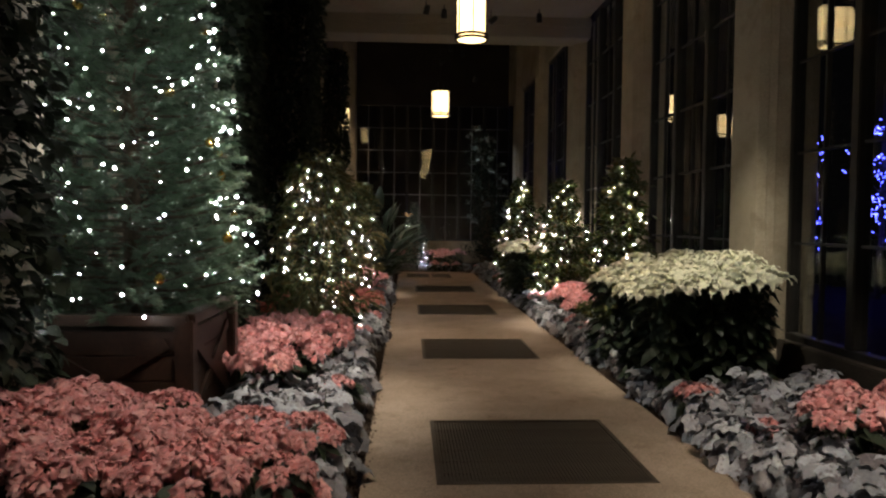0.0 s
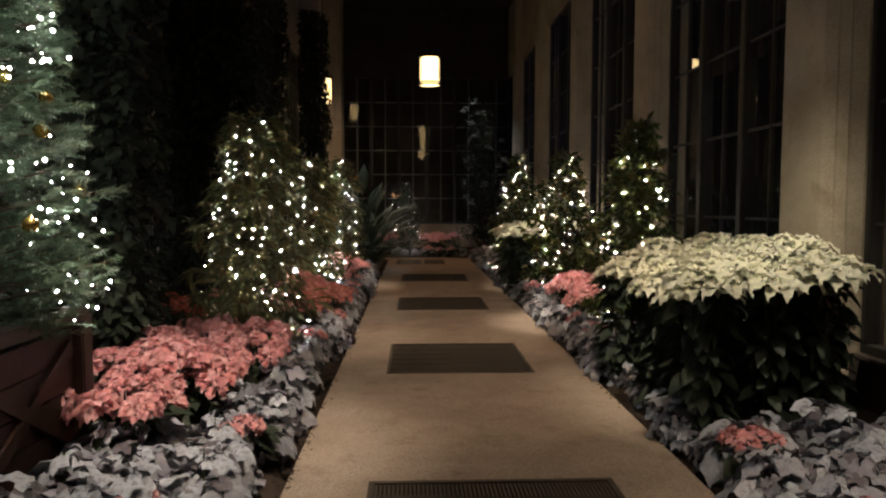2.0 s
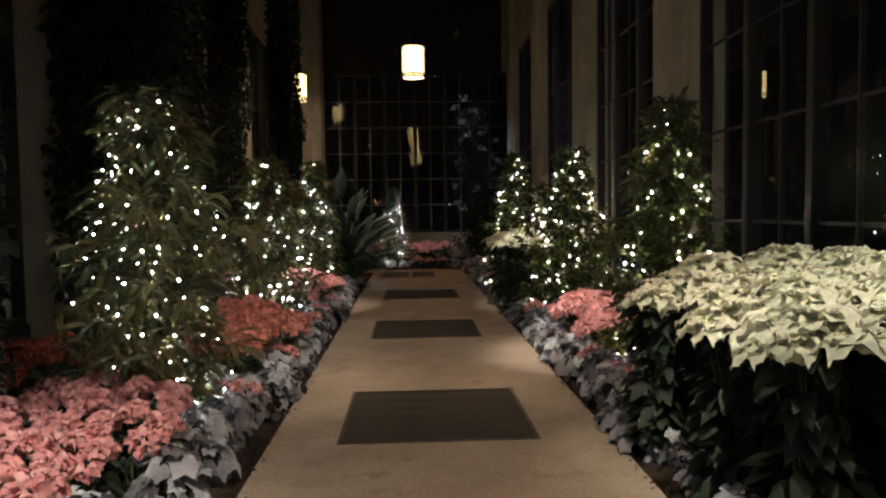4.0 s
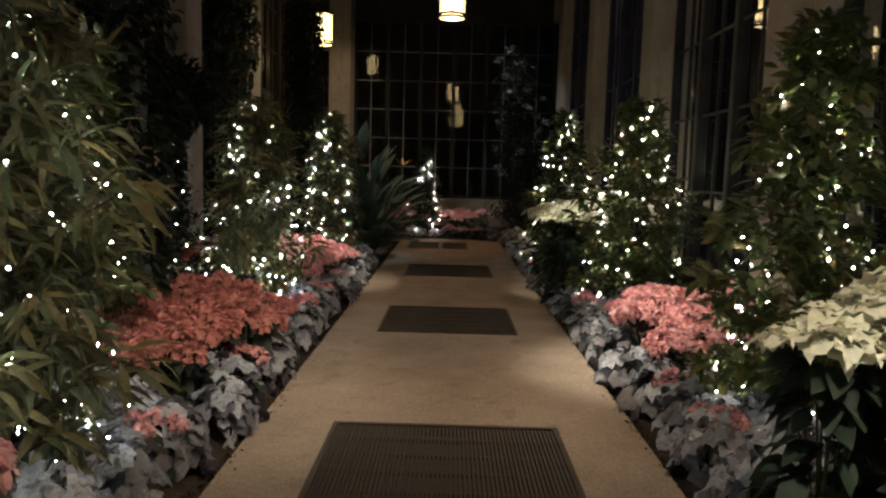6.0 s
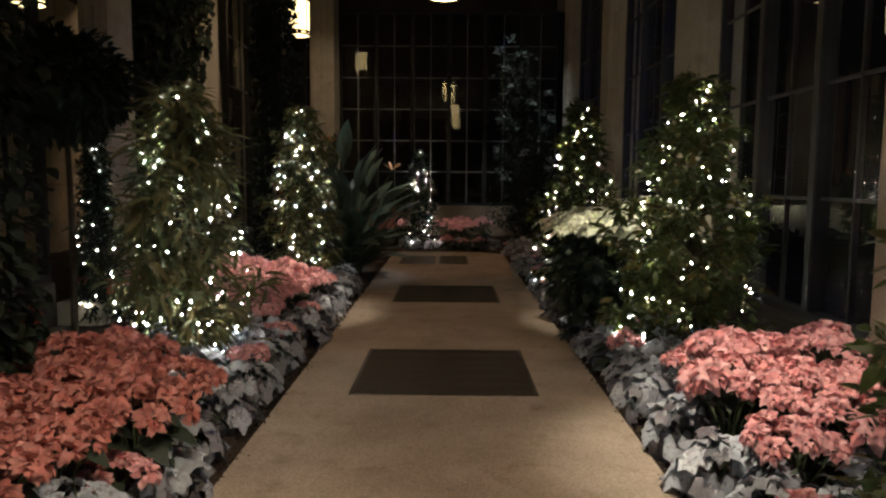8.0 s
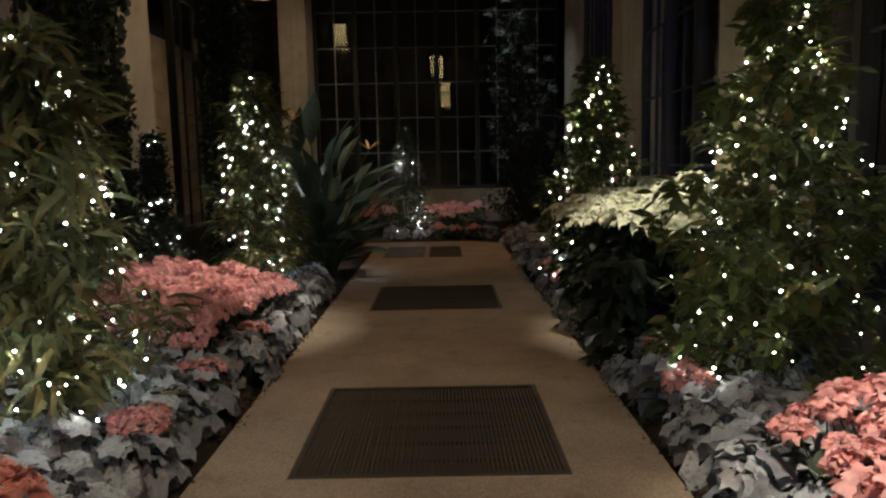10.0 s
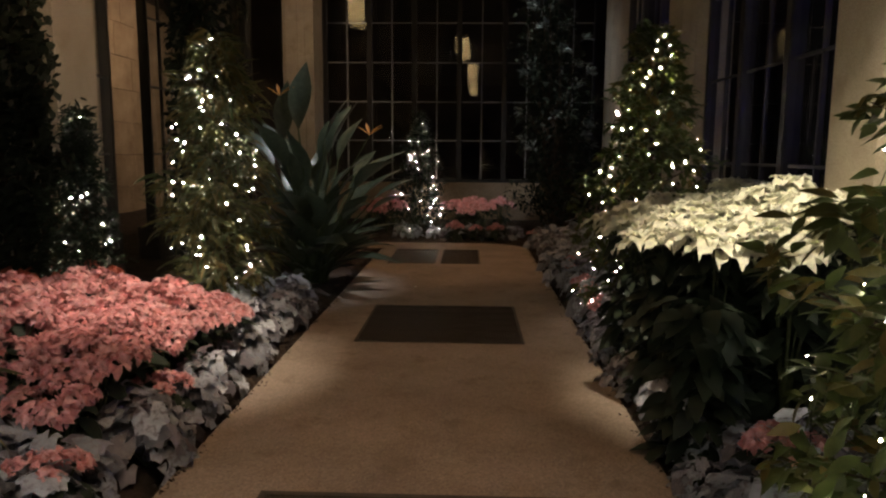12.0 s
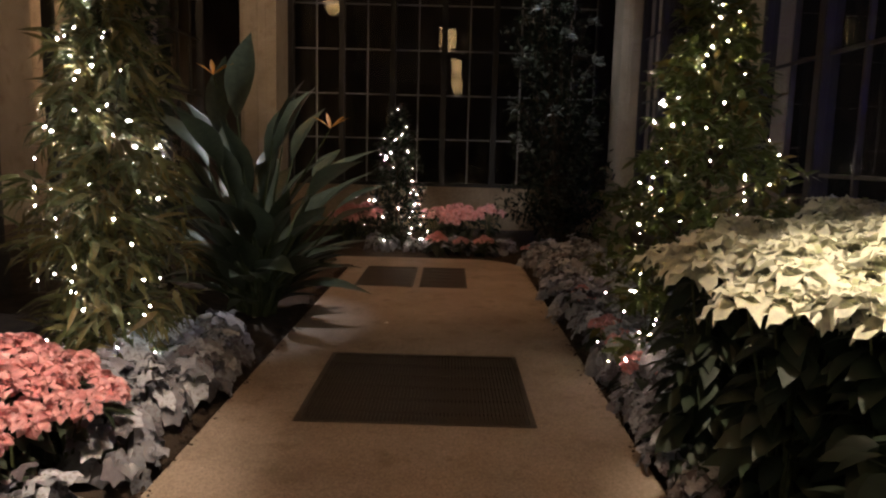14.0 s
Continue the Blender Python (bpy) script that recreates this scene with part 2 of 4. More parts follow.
def box_bm(bm, x0, x1, y0, y1, z0, z1, bevel=0.0):
    r = bmesh.ops.create_cube(bm, size=1.0, matrix=Matrix.Translation(((x0 + x1) / 2, (y0 + y1) / 2, (z0 + z1) / 2)) @ Matrix.Diagonal((x1 - x0, y1 - y0, z1 - z0, 1)))
    if bevel:
        es = {e for v in r["verts"] for e in v.link_edges}
        bmesh.ops.bevel(bm, geom=list(es), offset=bevel, segments=2, affect="EDGES")


def box_mesh(name, x0, x1, y0, y1, z0, z1, mat, bevel=0.0):
    bm = bmesh.new()
    box_bm(bm, x0, x1, y0, y1, z0, z1, bevel)
    return bm_mesh(name, bm, mat)


def prism(name, outline, z0, z1, mat):
    """A plan outline raised from z0 to z1."""
    n = len(outline)
    verts = [(x, y, z0) for x, y in outline] + [(x, y, z1) for x, y in outline]
    faces = [(i, (i + 1) % n, n + (i + 1) % n, n + i) for i in range(n)]
    faces += [tuple(range(n - 1, -1, -1)), tuple(range(n, 2 * n))]
    return mesh_of(name, verts, faces, mat)


def lathe(name, prof, mat, sides=16, smooth=True):
    """Radius and height pairs turned round z."""
    verts, faces = [], []
    for r, z in prof:
        for i in range(sides):
            a = 2 * math.pi * i / sides
            verts.append((r * math.cos(a), r * math.sin(a), z))
    for j in range(len(prof) - 1):
        for i in range(sides):
            k = (i + 1) % sides
            faces.append((j * sides + i, j * sides + k, (j + 1) * sides + k, (j + 1) * sides + i))
    return mesh_of(name, verts, faces, mat, smooth)


def tube(points, radii, sides=6):
    """A bent tapering tube as verts and faces."""
    verts, faces = [], []
    pts = [Vector(p) for p in points]
    for i, p in enumerate(pts):
        d = (pts[min(i + 1, len(pts) - 1)] - pts[max(i - 1, 0)]).normalized()
        q = d.to_track_quat("Z", "Y")
        for s in range(sides):
            a = 2 * math.pi * s / sides
            verts.append(tuple(p + q @ Vector((radii[i] * math.cos(a), radii[i] * math.sin(a), 0))))
    for i in range(len(pts) - 1):
        for s in range(sides):
            k = (s + 1) % sides
            faces.append((i * sides + s, i * sides + k, (i + 1) * sides + k, (i + 1) * sides + s))
    faces.append(tuple(range((len(pts) - 1) * sides, len(pts) * sides)))
    return verts, faces


def bundle(stems, radius, sides=4):
    """Stems that rise from one shared foot: each is a middle and an end point."""
    ring = [(math.cos(2 * math.pi * k / sides), math.sin(2 * math.pi * k / sides)) for k in range(sides)]
    verts = [(radius * c, radius * d, 0) for c, d in ring]
    faces = []
    for mid, end in stems:
        k = len(verts)
        verts += [(mid[0] + 0.7 * radius * c, mid[1] + 0.7 * radius * d, mid[2]) for c, d in ring]
        verts += [(end[0] + 0.5 * radius * c, end[1] + 0.5 * radius * d, end[2]) for c, d in ring]
        for i in range(sides):
            j = (i + 1) % sides
            faces += [(i, j, k + j, k + i), (k + i, k + j, k + sides + j, k + sides + i)]
    return verts, faces


# leaf outlines: half-width along the length, as shares of the width
def blade(length, width, curl=0.2, fold=0.25, prof=(0.05, 0.75, 1.0, 0.7, 0.0)):
    """A leaf along +y with a fold along the middle, curling down."""
    verts, faces = [], []
    n = len(prof)
    for i, w in enumerate(prof):
        t = i / (n - 1)
        y, z = length * t, -curl * length * t * t
        h = width * 0.5 * w
        verts += [(-h, y, z + fold * h), (0, y, z), (h, y, z + fold * h)]
    for i in range(n - 1):
        a, b = 3 * i, 3 * (i + 1)
        faces += [(a, a + 1, b + 1, b), (a + 1, a + 2, b + 2, b + 1)]
    return np.array(verts, float), faces


def lobed(size, rng, lobes=5):
    """A round, lobed leaf as a dished fan, stalk at the origin, growing along +y."""
    pts = [(0, 0.0, 0)]
    ring = []
    n = lobes * 2 + 1
    for i in range(n):
        a = math.radians(-150 + 300 * i / (n - 1))
        r = size * (1.04 if i % 2 else 0.84) * rng.uniform(0.9, 1.1) * (0.75 + 0.35 * math.cos(a / 2))
        ring.append((0.5 * r * math.sin(a), size * 0.22 + 0.72 * r * math.cos(a), -0.2 * r + rng.uniform(-0.008, 0.008) + (0.03 if i % 2 == 0 else 0) * 0.5))
    mid = [(0.5 * x, 0.5 * (y - size * 0.22) + size * 0.22, 0.3 * z) for x, y, z in ring]
    verts = [(0, size * 0.2, -0.012)] + mid + ring
    faces = [(0, 1 + i, 2 + i) for i in range(n - 1)]
    faces += [(1 + i, 1 + n + i, 2 + n + i, 2 + i) for i in range(n - 1)]
    return verts, faces


def scatter(name, leaf, mats, mat, smooth=True):
    """One mesh of many copies of a leaf, placed by 4 x 4 matrices."""
    v, f = leaf
    n = len(v)
    m = np.array(mats, float)
    hom = np.concatenate([v, np.ones((n, 1))], 1)
    allv = np.einsum("kij,nj->kni", m, hom)[:, :, :3].reshape(-1, 3)
    faces = [tuple(k * n + i for i in face) for k in range(len(m)) for face in f]
    return mesh_of(name, allv, faces, mat, smooth)


def turn(direction, up=(0, 0, 1), spin=0.0):
    """Rotation whose +y points along direction, with +z near up."""
    y = Vector(direction).normalized()
    x = y.cross(Vector(up))
    if x.length < 1e-4:
        x = Vector((1, 0, 0))
    x.normalize()
    z = x.cross(y)
    r = Matrix((x, y, z)).transposed().to_4x4()
    return r @ Matrix.Rotation(spin, 4, "Y")


def place(p, direction, size=1.0, spin=0.0):
    return Matrix.Translation(p) @ turn(direction, (0, 0, 1), spin) @ Matrix.Scale(size, 4)


def join(*pieces):
    verts, faces = [], []
    for v, f in pieces:
        k = len(verts)
        verts += [tuple(p) for p in v]
        faces += [tuple(i + k for i in face) for face in f]
    return verts, faces


# ---- plan ----
PATH_L, PATH_R, PATH_END = -0.10, 1.93, 19.7
RIGHT_FACE, RIGHT_GLASS = 3.11, 3.29
LEFT_FACE, LEFT_GLASS = -1.55, -2.35
END_WALL = 22.2
CEIL = 4.95
RIGHT_PIERS = [-0.05, 3.3, 6.7, 10.1, 13.5, 16.9, 20.3]
# left piers: inner face, far corner, width
LEFT_PIERS = [(-1.55, 0.6, 0.62), (-1.8, 4.2, 0.62), (-1.33, 7.0, 0.5), (-1.2, 9.8, 0.5), (-1.9, 12.85, 0.45), (-1.8, 14.9, 0.55), (-1.40, 16.85, 0.45), (-1.42, 21.6, 0.7)]
# grates: near edge, then left edge and width of each one in the row
GRATE_ROWS = [(4.0, [(0.3, 1.2)]), (7.4, [(0.3, 1.2)]), (10.8, [(0.3, 1.2)]), (14.2, [(0.3, 1.2)]), (17.75, [(0.12, 0.58), (0.76, 0.48)])]
GW = 1.2


def bed_height(x, y):
    d = max(PATH_L - x, x - PATH_R, y - PATH_END - 0.1, 0)
    return -0.03 + 0.16 * min(1, d / 1.3) + 0.025 * noise.noise((x * 2.1, y * 2.1, 0.3))


# ---- structure: path, beds ----
def build_path():
    verts, faces = [], []

    def quad(x0, x1, y0, y1):
        nx, ny = max(1, round((x1 - x0) / 0.5)), max(1, round((y1 - y0) / 0.5))
        k = len(verts)
        for j in range(ny + 1):
            for i in range(nx + 1):
                verts.append((x0 + (x1 - x0) * i / nx, y0 + (y1 - y0) * j / ny, 0))
        for j in range(ny):
            for i in range(nx):
                a = k + j * (nx + 1) + i
                faces.append((a, a + 1, a + nx + 2, a + nx + 1))
    y = -6.0
    r = 0.65
    for gy, row in GRATE_ROWS:
        quad(PATH_L, PATH_R, y, gy)
        x = PATH_L
        for gx, gw in row:
            quad(x, gx, gy, gy + GW)
            x = gx + gw
        quad(x, PATH_R, gy, gy + GW)
        y = gy + GW
    quad(PATH_L, PATH_R, y, PATH_END - r)
    # the end, with a rounded corner
    k = len(verts)
    arc = [(PATH_R - r + r * math.cos(a), PATH_END - r + r * math.sin(a)) for a in [math.pi / 2 * i / 8 for i in range(9)]]
    out = [(PATH_L, PATH_END - r)] + arc + [(PATH_L - 0.5, PATH_END), (PATH_L - 0.5, PATH_END - r)]
    verts.extend((x, y2, 0) for x, y2 in out)
    faces.append(tuple(range(k, k + len(out))))
    # edges down into the beds
    for x in (PATH_L, PATH_R):
        k = len(verts)
        verts.extend([(x, -6, 0), (x, PATH_END - r, 0), (x, PATH_END - r, -0.15), (x, -6, -0.15)])
        faces.append((k, k + 1, k + 2, k + 3))
    tagged(new("floor", mesh_of("floor", verts, faces, M_PATH)), "worn beige concrete garden path between planted beds", "path", kind="structure")


build_path()


def build_ground():
    xs = np.arange(-7.0, 9.01, 0.2)
    ys = np.arange(-8.0, 27.0, 0.25)
    verts, faces = [], []
    for y in ys:
        for x in xs:
            inside = PATH_L - 0.02 < x < PATH_R + 0.02 and y < PATH_END
            verts.append((x, y, -0.35 if inside else bed_height(x, y)))
    n = len(xs)
    faces = [(j * n + i, j * n + i + 1, (j + 1) * n + i + 1, (j + 1) * n + i) for j in range(len(ys) - 1) for i in range(n - 1)]
    tagged(new("ground", mesh_of("ground", verts, faces, M_SOIL, True)), "dark brown mulched soil of the flower beds", "soil", kind="structure")


build_ground()


def build_grates():
    bar = box_mesh("bar", -0.0075, 0.0075, 0.03, GW - 0.03, -0.03, -0.003, M_GRATE)
    cross = box_mesh("cross_bar", 0.03, GW - 0.03, -0.008, 0.008, -0.028, -0.008, M_GRATE)
    bm = bmesh.new()
    for a in ((0, GW, 0, 0.03), (0, GW, GW - 0.03, GW), (0, 0.03, 0.03, GW - 0.03), (GW - 0.03, GW, 0.03, GW - 0.03)):
        box_bm(bm, *a, -0.05, 0.003)
    fr = bm_mesh("frame", bm, M_GRATE)
    pit = mesh_of("pit", [(0, 0, 0), (0, 0, -0.07), (GW, 0, 0), (GW, 0, -0.07), (GW, GW, 0), (GW, GW, -0.07), (0, GW, 0), (0, GW, -0.07)],
                  [(0, 1, 3, 2), (2, 3, 5, 4), (4, 5, 7, 6), (6, 7, 1, 0), (1, 7, 5, 3)], M_PIT)
    for gy, row in GRATE_ROWS:
        for gx, gw in row:
            k = gw / GW
            label = "square dark iron ventilation grate set flush in the path" if k == 1 else "narrow dark iron ventilation grate, one of a pair in the path"
            g = empty("floor_grate", pose(gx, gy, 0) @ Matrix.Diagonal((k, 1, 1, 1)), label, "floor grate", "grates along the path")
            part("frame", fr, g)
            part("pit", pit, g, "shallow brown tray under the grate")
            n = round(56 * k)
            for i in range(n):
                part("bar", bar, g, m=pose(0.03 + (GW - 0.06) * (i + 0.5) / n, 0, 0) @ Matrix.Diagonal((1 / k, 1, 1, 1)))
            for i in range(5):
                part("cross_bar", cross, g, m=pose(0, GW * (i + 1) / 6, 0))


build_grates()


# ---- structure: piers, windows, ceiling ----
def stepped(face, back, y0, y1, sign):
    """Plan of a pier with moulded shoulders. sign +1: on the right side."""
    s = sign
    d = abs(back - face)
    k = 0.35 if d < 0.17 else 1.0
    half = [(a, b * k) for a, b in ((0.0, 0.0), (0.3, 0.06), (0.34, 0.06), (0.55, 0.12), (0.6, 0.12), (1.0, 0.17))]
    left = [(face + s * d * a, y0 - b) for a, b in half]
    right = [(face + s * d * a, y1 + b) for a, b in half]
    t = 0.05 if d < 0.17 or y1 > 16 and s < 0 else 0.25
    deep = [(back + s * t, y1 + 0.17 * k), (back + s * t, y0 - 0.17 * k)]
    pts = left[::-1] + right + deep
    return pts if s > 0 else pts[::-1]


def pier(name, face, back, yfar, sign, width=0.48):
    y0, y1 = yfar - width, yfar
    ob = empty(name, pose(0, 0, 0), "tall warm limestone pier with moulded edges between windows", "pier", kind="structure")
    part("shaft", prism("shaft", stepped(face, back, y0, y1, sign), 0.32, CEIL + 2.2, M_STONE), ob)
    s = sign
    grow = 0.035
    base = stepped(face - s * grow, back, y0 - grow, y1 + grow, sign)
    part("plinth", prism("plinth", base, -0.2, 0.32, M_STONE), ob)
    return ob


for i, y in enumerate(RIGHT_PIERS):
    pier("wall_pier_right_%d" % (i + 1), RIGHT_FACE, RIGHT_GLASS, y, 1)
for i, (fx, y, w) in enumerate(LEFT_PIERS):
    pier("wall_pier_left_%d" % (i + 1), fx, -1.82 if y > 20 else -2.06 if 12 < y < 13 else -1.70 if 16 < y < 17 else LEFT_GLASS, y, -1, w)

PANE_W, PANE_H = 0.42, 0.69


def window(name, m, width, z0, z1, label, heavy=2, bar_mat=M_FRAME, pane_w=PANE_W, tilted=0):
    """A tall metal window in its own x-z plane from x = 0 to width; m places it."""
    ob = empty(name, m, label, "window", kind="structure")
    cols = max(2, round(width / pane_w))
    rows = max(2, round((z1 - z0) / PANE_H))
    pw, ph = width / cols, (z1 - z0) / rows
    glass = box_mesh("pane", 0.008, pw - 0.008, -0.003, 0.003, 0.008, ph - 0.008, M_GLASS)
    thin_v = box_mesh("glazing_bar", -0.011, 0.011, -0.02, 0.02, 0, z1 - z0, bar_mat, 0.003)
    thick_v = box_mesh("mullion", -0.045, 0.045, -0.06, 0.06, 0, z1 - z0, M_FRAME, 0.008)
    thin_h = box_mesh("glazing_bar", 0, width, -0.0155, 0.0155, -0.011, 0.011, bar_mat, 0.003)
    bm = bmesh.new()
    for a in ((0, width, z0 - 0.06, z0), (0, width, z1, z1 + 0.06), (0, 0.05, z0, z1), (width - 0.05, width, z0, z1)):
        box_bm(bm, a[0], a[1], -0.05, 0.05, a[2], a[3], 0.006)
    part("window_frame", bm_mesh("window_frame", bm, M_FRAME), ob)
    for c in range(1, cols):
        part("mullion" if c % heavy == 0 else "glazing_bar", thick_v if c % heavy == 0 else thin_v, ob, m=pose(c * pw, 0, z0))
    for r in range(1, rows):
        part("glazing_bar", thin_h, ob, m=pose(0, 0, z0 + r * ph))
    for c in range(cols):
        for r in range(rows):
            # the first panes lean 4 degrees only to send lantern reflections out of sight
            p = part("pane", glass, ob, m=pose(c * pw, 0, z0 + r * ph, random.uniform(-0.55, 0.55) + (4.0 if c < tilted else 0), 0, random.uniform(-0.8, 0.8)))
            p.visible_shadow = False
    return ob


WIN_LABEL = "tall dark metal-framed conservatory window with small panes"
wall_no = 0
for i in range(len(RIGHT_PIERS) - 1):
    y0, y1 = RIGHT_PIERS[i] + 0.17, RIGHT_PIERS[i + 1] - 0.48 - 0.17
    wall_no += 1
    window("window_%d" % wall_no, pose(RIGHT_GLASS + 0.06, y0, 0, 0, 0, 90), y1 - y0, 0.5, CEIL, WIN_LABEL)
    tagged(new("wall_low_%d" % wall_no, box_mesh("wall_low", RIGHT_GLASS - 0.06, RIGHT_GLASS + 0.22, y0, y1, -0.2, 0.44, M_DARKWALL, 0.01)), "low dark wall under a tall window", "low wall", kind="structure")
for i in range(len(LEFT_PIERS) - 1):
    y0, y1 = LEFT_PIERS[i][1] + 0.17, LEFT_PIERS[i + 1][1] - LEFT_PIERS[i + 1][2] - 0.17
    wall_no += 1
    window("window_%d" % wall_no, pose(LEFT_GLASS - 0.06, y0, 0, 0, 0, 90), y1 - y0, 0.55, CEIL, WIN_LABEL, 3)
    tagged(new("wall_low_%d" % wall_no, box_mesh("wall_low", LEFT_GLASS - 0.22, LEFT_GLASS + 0.02, y0, y1, -0.2, 0.49, M_DARKWALL, 0.01)), "low dark wall under a tall window", "low wall", kind="structure")
wall_no += 1
window("window_%d" % wall_no, pose(-2.3, END_WALL, 0), 5.6, 0.85, CEIL, "wide dark end window with pale glazing bars over a low wall", 2, M_BAR, 0.40, 5)
tagged(new("wall_low_end", box_mesh("wall_low_end", -2.6, 3.6, END_WALL - 0.08, END_WALL + 0.25, -0.2, 0.79, M_BLOCK, 0.01)), "low stone wall under the end window", "low wall", kind="structure")
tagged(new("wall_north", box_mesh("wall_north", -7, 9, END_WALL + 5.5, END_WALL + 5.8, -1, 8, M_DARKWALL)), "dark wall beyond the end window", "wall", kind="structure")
# assumed wall behind the walk, out of view, closing the corridor
tagged(new("wall_south", box_mesh("wall_south", -7, 9, -7.0, -6.7, -1, 8, M_DARKWALL)), "assumed unseen dark wall closing the corridor behind", "wall", kind="structure")
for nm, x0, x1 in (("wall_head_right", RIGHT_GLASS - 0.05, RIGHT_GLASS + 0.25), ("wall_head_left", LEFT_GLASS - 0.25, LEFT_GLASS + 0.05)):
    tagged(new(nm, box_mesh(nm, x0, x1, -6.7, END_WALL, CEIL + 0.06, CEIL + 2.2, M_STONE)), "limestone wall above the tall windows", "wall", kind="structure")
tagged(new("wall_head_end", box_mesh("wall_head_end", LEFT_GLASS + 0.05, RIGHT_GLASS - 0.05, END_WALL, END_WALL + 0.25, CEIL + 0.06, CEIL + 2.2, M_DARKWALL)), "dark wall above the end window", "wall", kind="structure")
# flat ceiling over the first bays, assumed dark higher roof after the cross beam
BEAM_Y = 12.9
tagged(new("ceiling", box_mesh("ceiling", LEFT_GLASS + 0.05, RIGHT_GLASS - 0.05, -6.7, BEAM_Y - 0.3, CEIL, CEIL + 0.2, M_PLASTER)), "plain warm plaster ceiling over the corridor", "ceiling", kind="structure")
# dark colour stands for the unlit space past the beam; the roof is assumed
tagged(new("ceiling_high", box_mesh("ceiling_high", LEFT_GLASS + 0.05, RIGHT_GLASS - 0.05, BEAM_Y + 0.3, END_WALL, CEIL + 2.0, CEIL + 2.2, M_DARKWALL)), "assumed high ceiling over the far bays, coloured dark", "ceiling", kind="structure")


def cross_beam(y):
    bm = bmesh.new()
    box_bm(bm, LEFT_FACE - 0.8, RIGHT_FACE + 0.2, y - 0.3, y + 0.3, CEIL - 0.33, CEIL + 2.0, 0.01)
    box_bm(bm, LEFT_FACE - 0.8, RIGHT_FACE + 0.2, y - 0.36, y - 0.302, CEIL - 0.15, CEIL - 0.002, 0.01)
    tagged(new("trim_beam", bm_mesh("trim_beam", bm, M_PLASTER)), "pale moulded beam across the corridor ceiling", "beam", kind="structure")


cross_beam(BEAM_Y)


# side hall beyond the left windows
def side_hall():
    ob = empty("wall_west", pose(-5.6, 0, 0), "coursed warm stone wall of the hall next door", "wall", kind="structure")
    part("core", box_mesh("core", -0.4, -0.02, -6.7, END_WALL + 5.5, -0.5, 7, M_DARKWALL), ob)
    blocks = [box_mesh("block", 0, 0.05, 0.004, w - 0.004, 0.004, 0.616, M_BLOCK, 0.004) for w in (0.9, 1.1, 1.35)]
    rng = random.Random(4)
    for r in range(7):
        y = 15.0 + rng.uniform(0, 0.4)
        while y < 27.0:
            k = rng.randrange(3)
            part("block", blocks[k], ob, m=pose(-0.02, y, r * 0.62))
            y += (0.9, 1.1, 1.35)[k]
    tagged(new("wall_pilaster", box_mesh("wall_pilaster", -5.56, -5.3, 20.3, 21.7, -0.2, 5.2, M_STONE, 0.012)), "plain limestone pilaster in the hall next door", "pilaster", kind="structure")
    tagged(new("wall_trim", box_mesh("wall_trim", -5.54, -5.4, 21.7, 21.86, -0.2, 5.2, M_FRAME, 0.008)), "dark metal jamb beside a limestone pilaster", "trim", kind="structure")
    tagged(new("ceiling_side", box_mesh("ceiling_side", -5.6, LEFT_GLASS - 0.26, -6.7, END_WALL + 5.5, 5.2, 5.4, M_DARKWALL)), "dark ceiling of the hall next door", "ceiling", kind="structure")


side_hall()


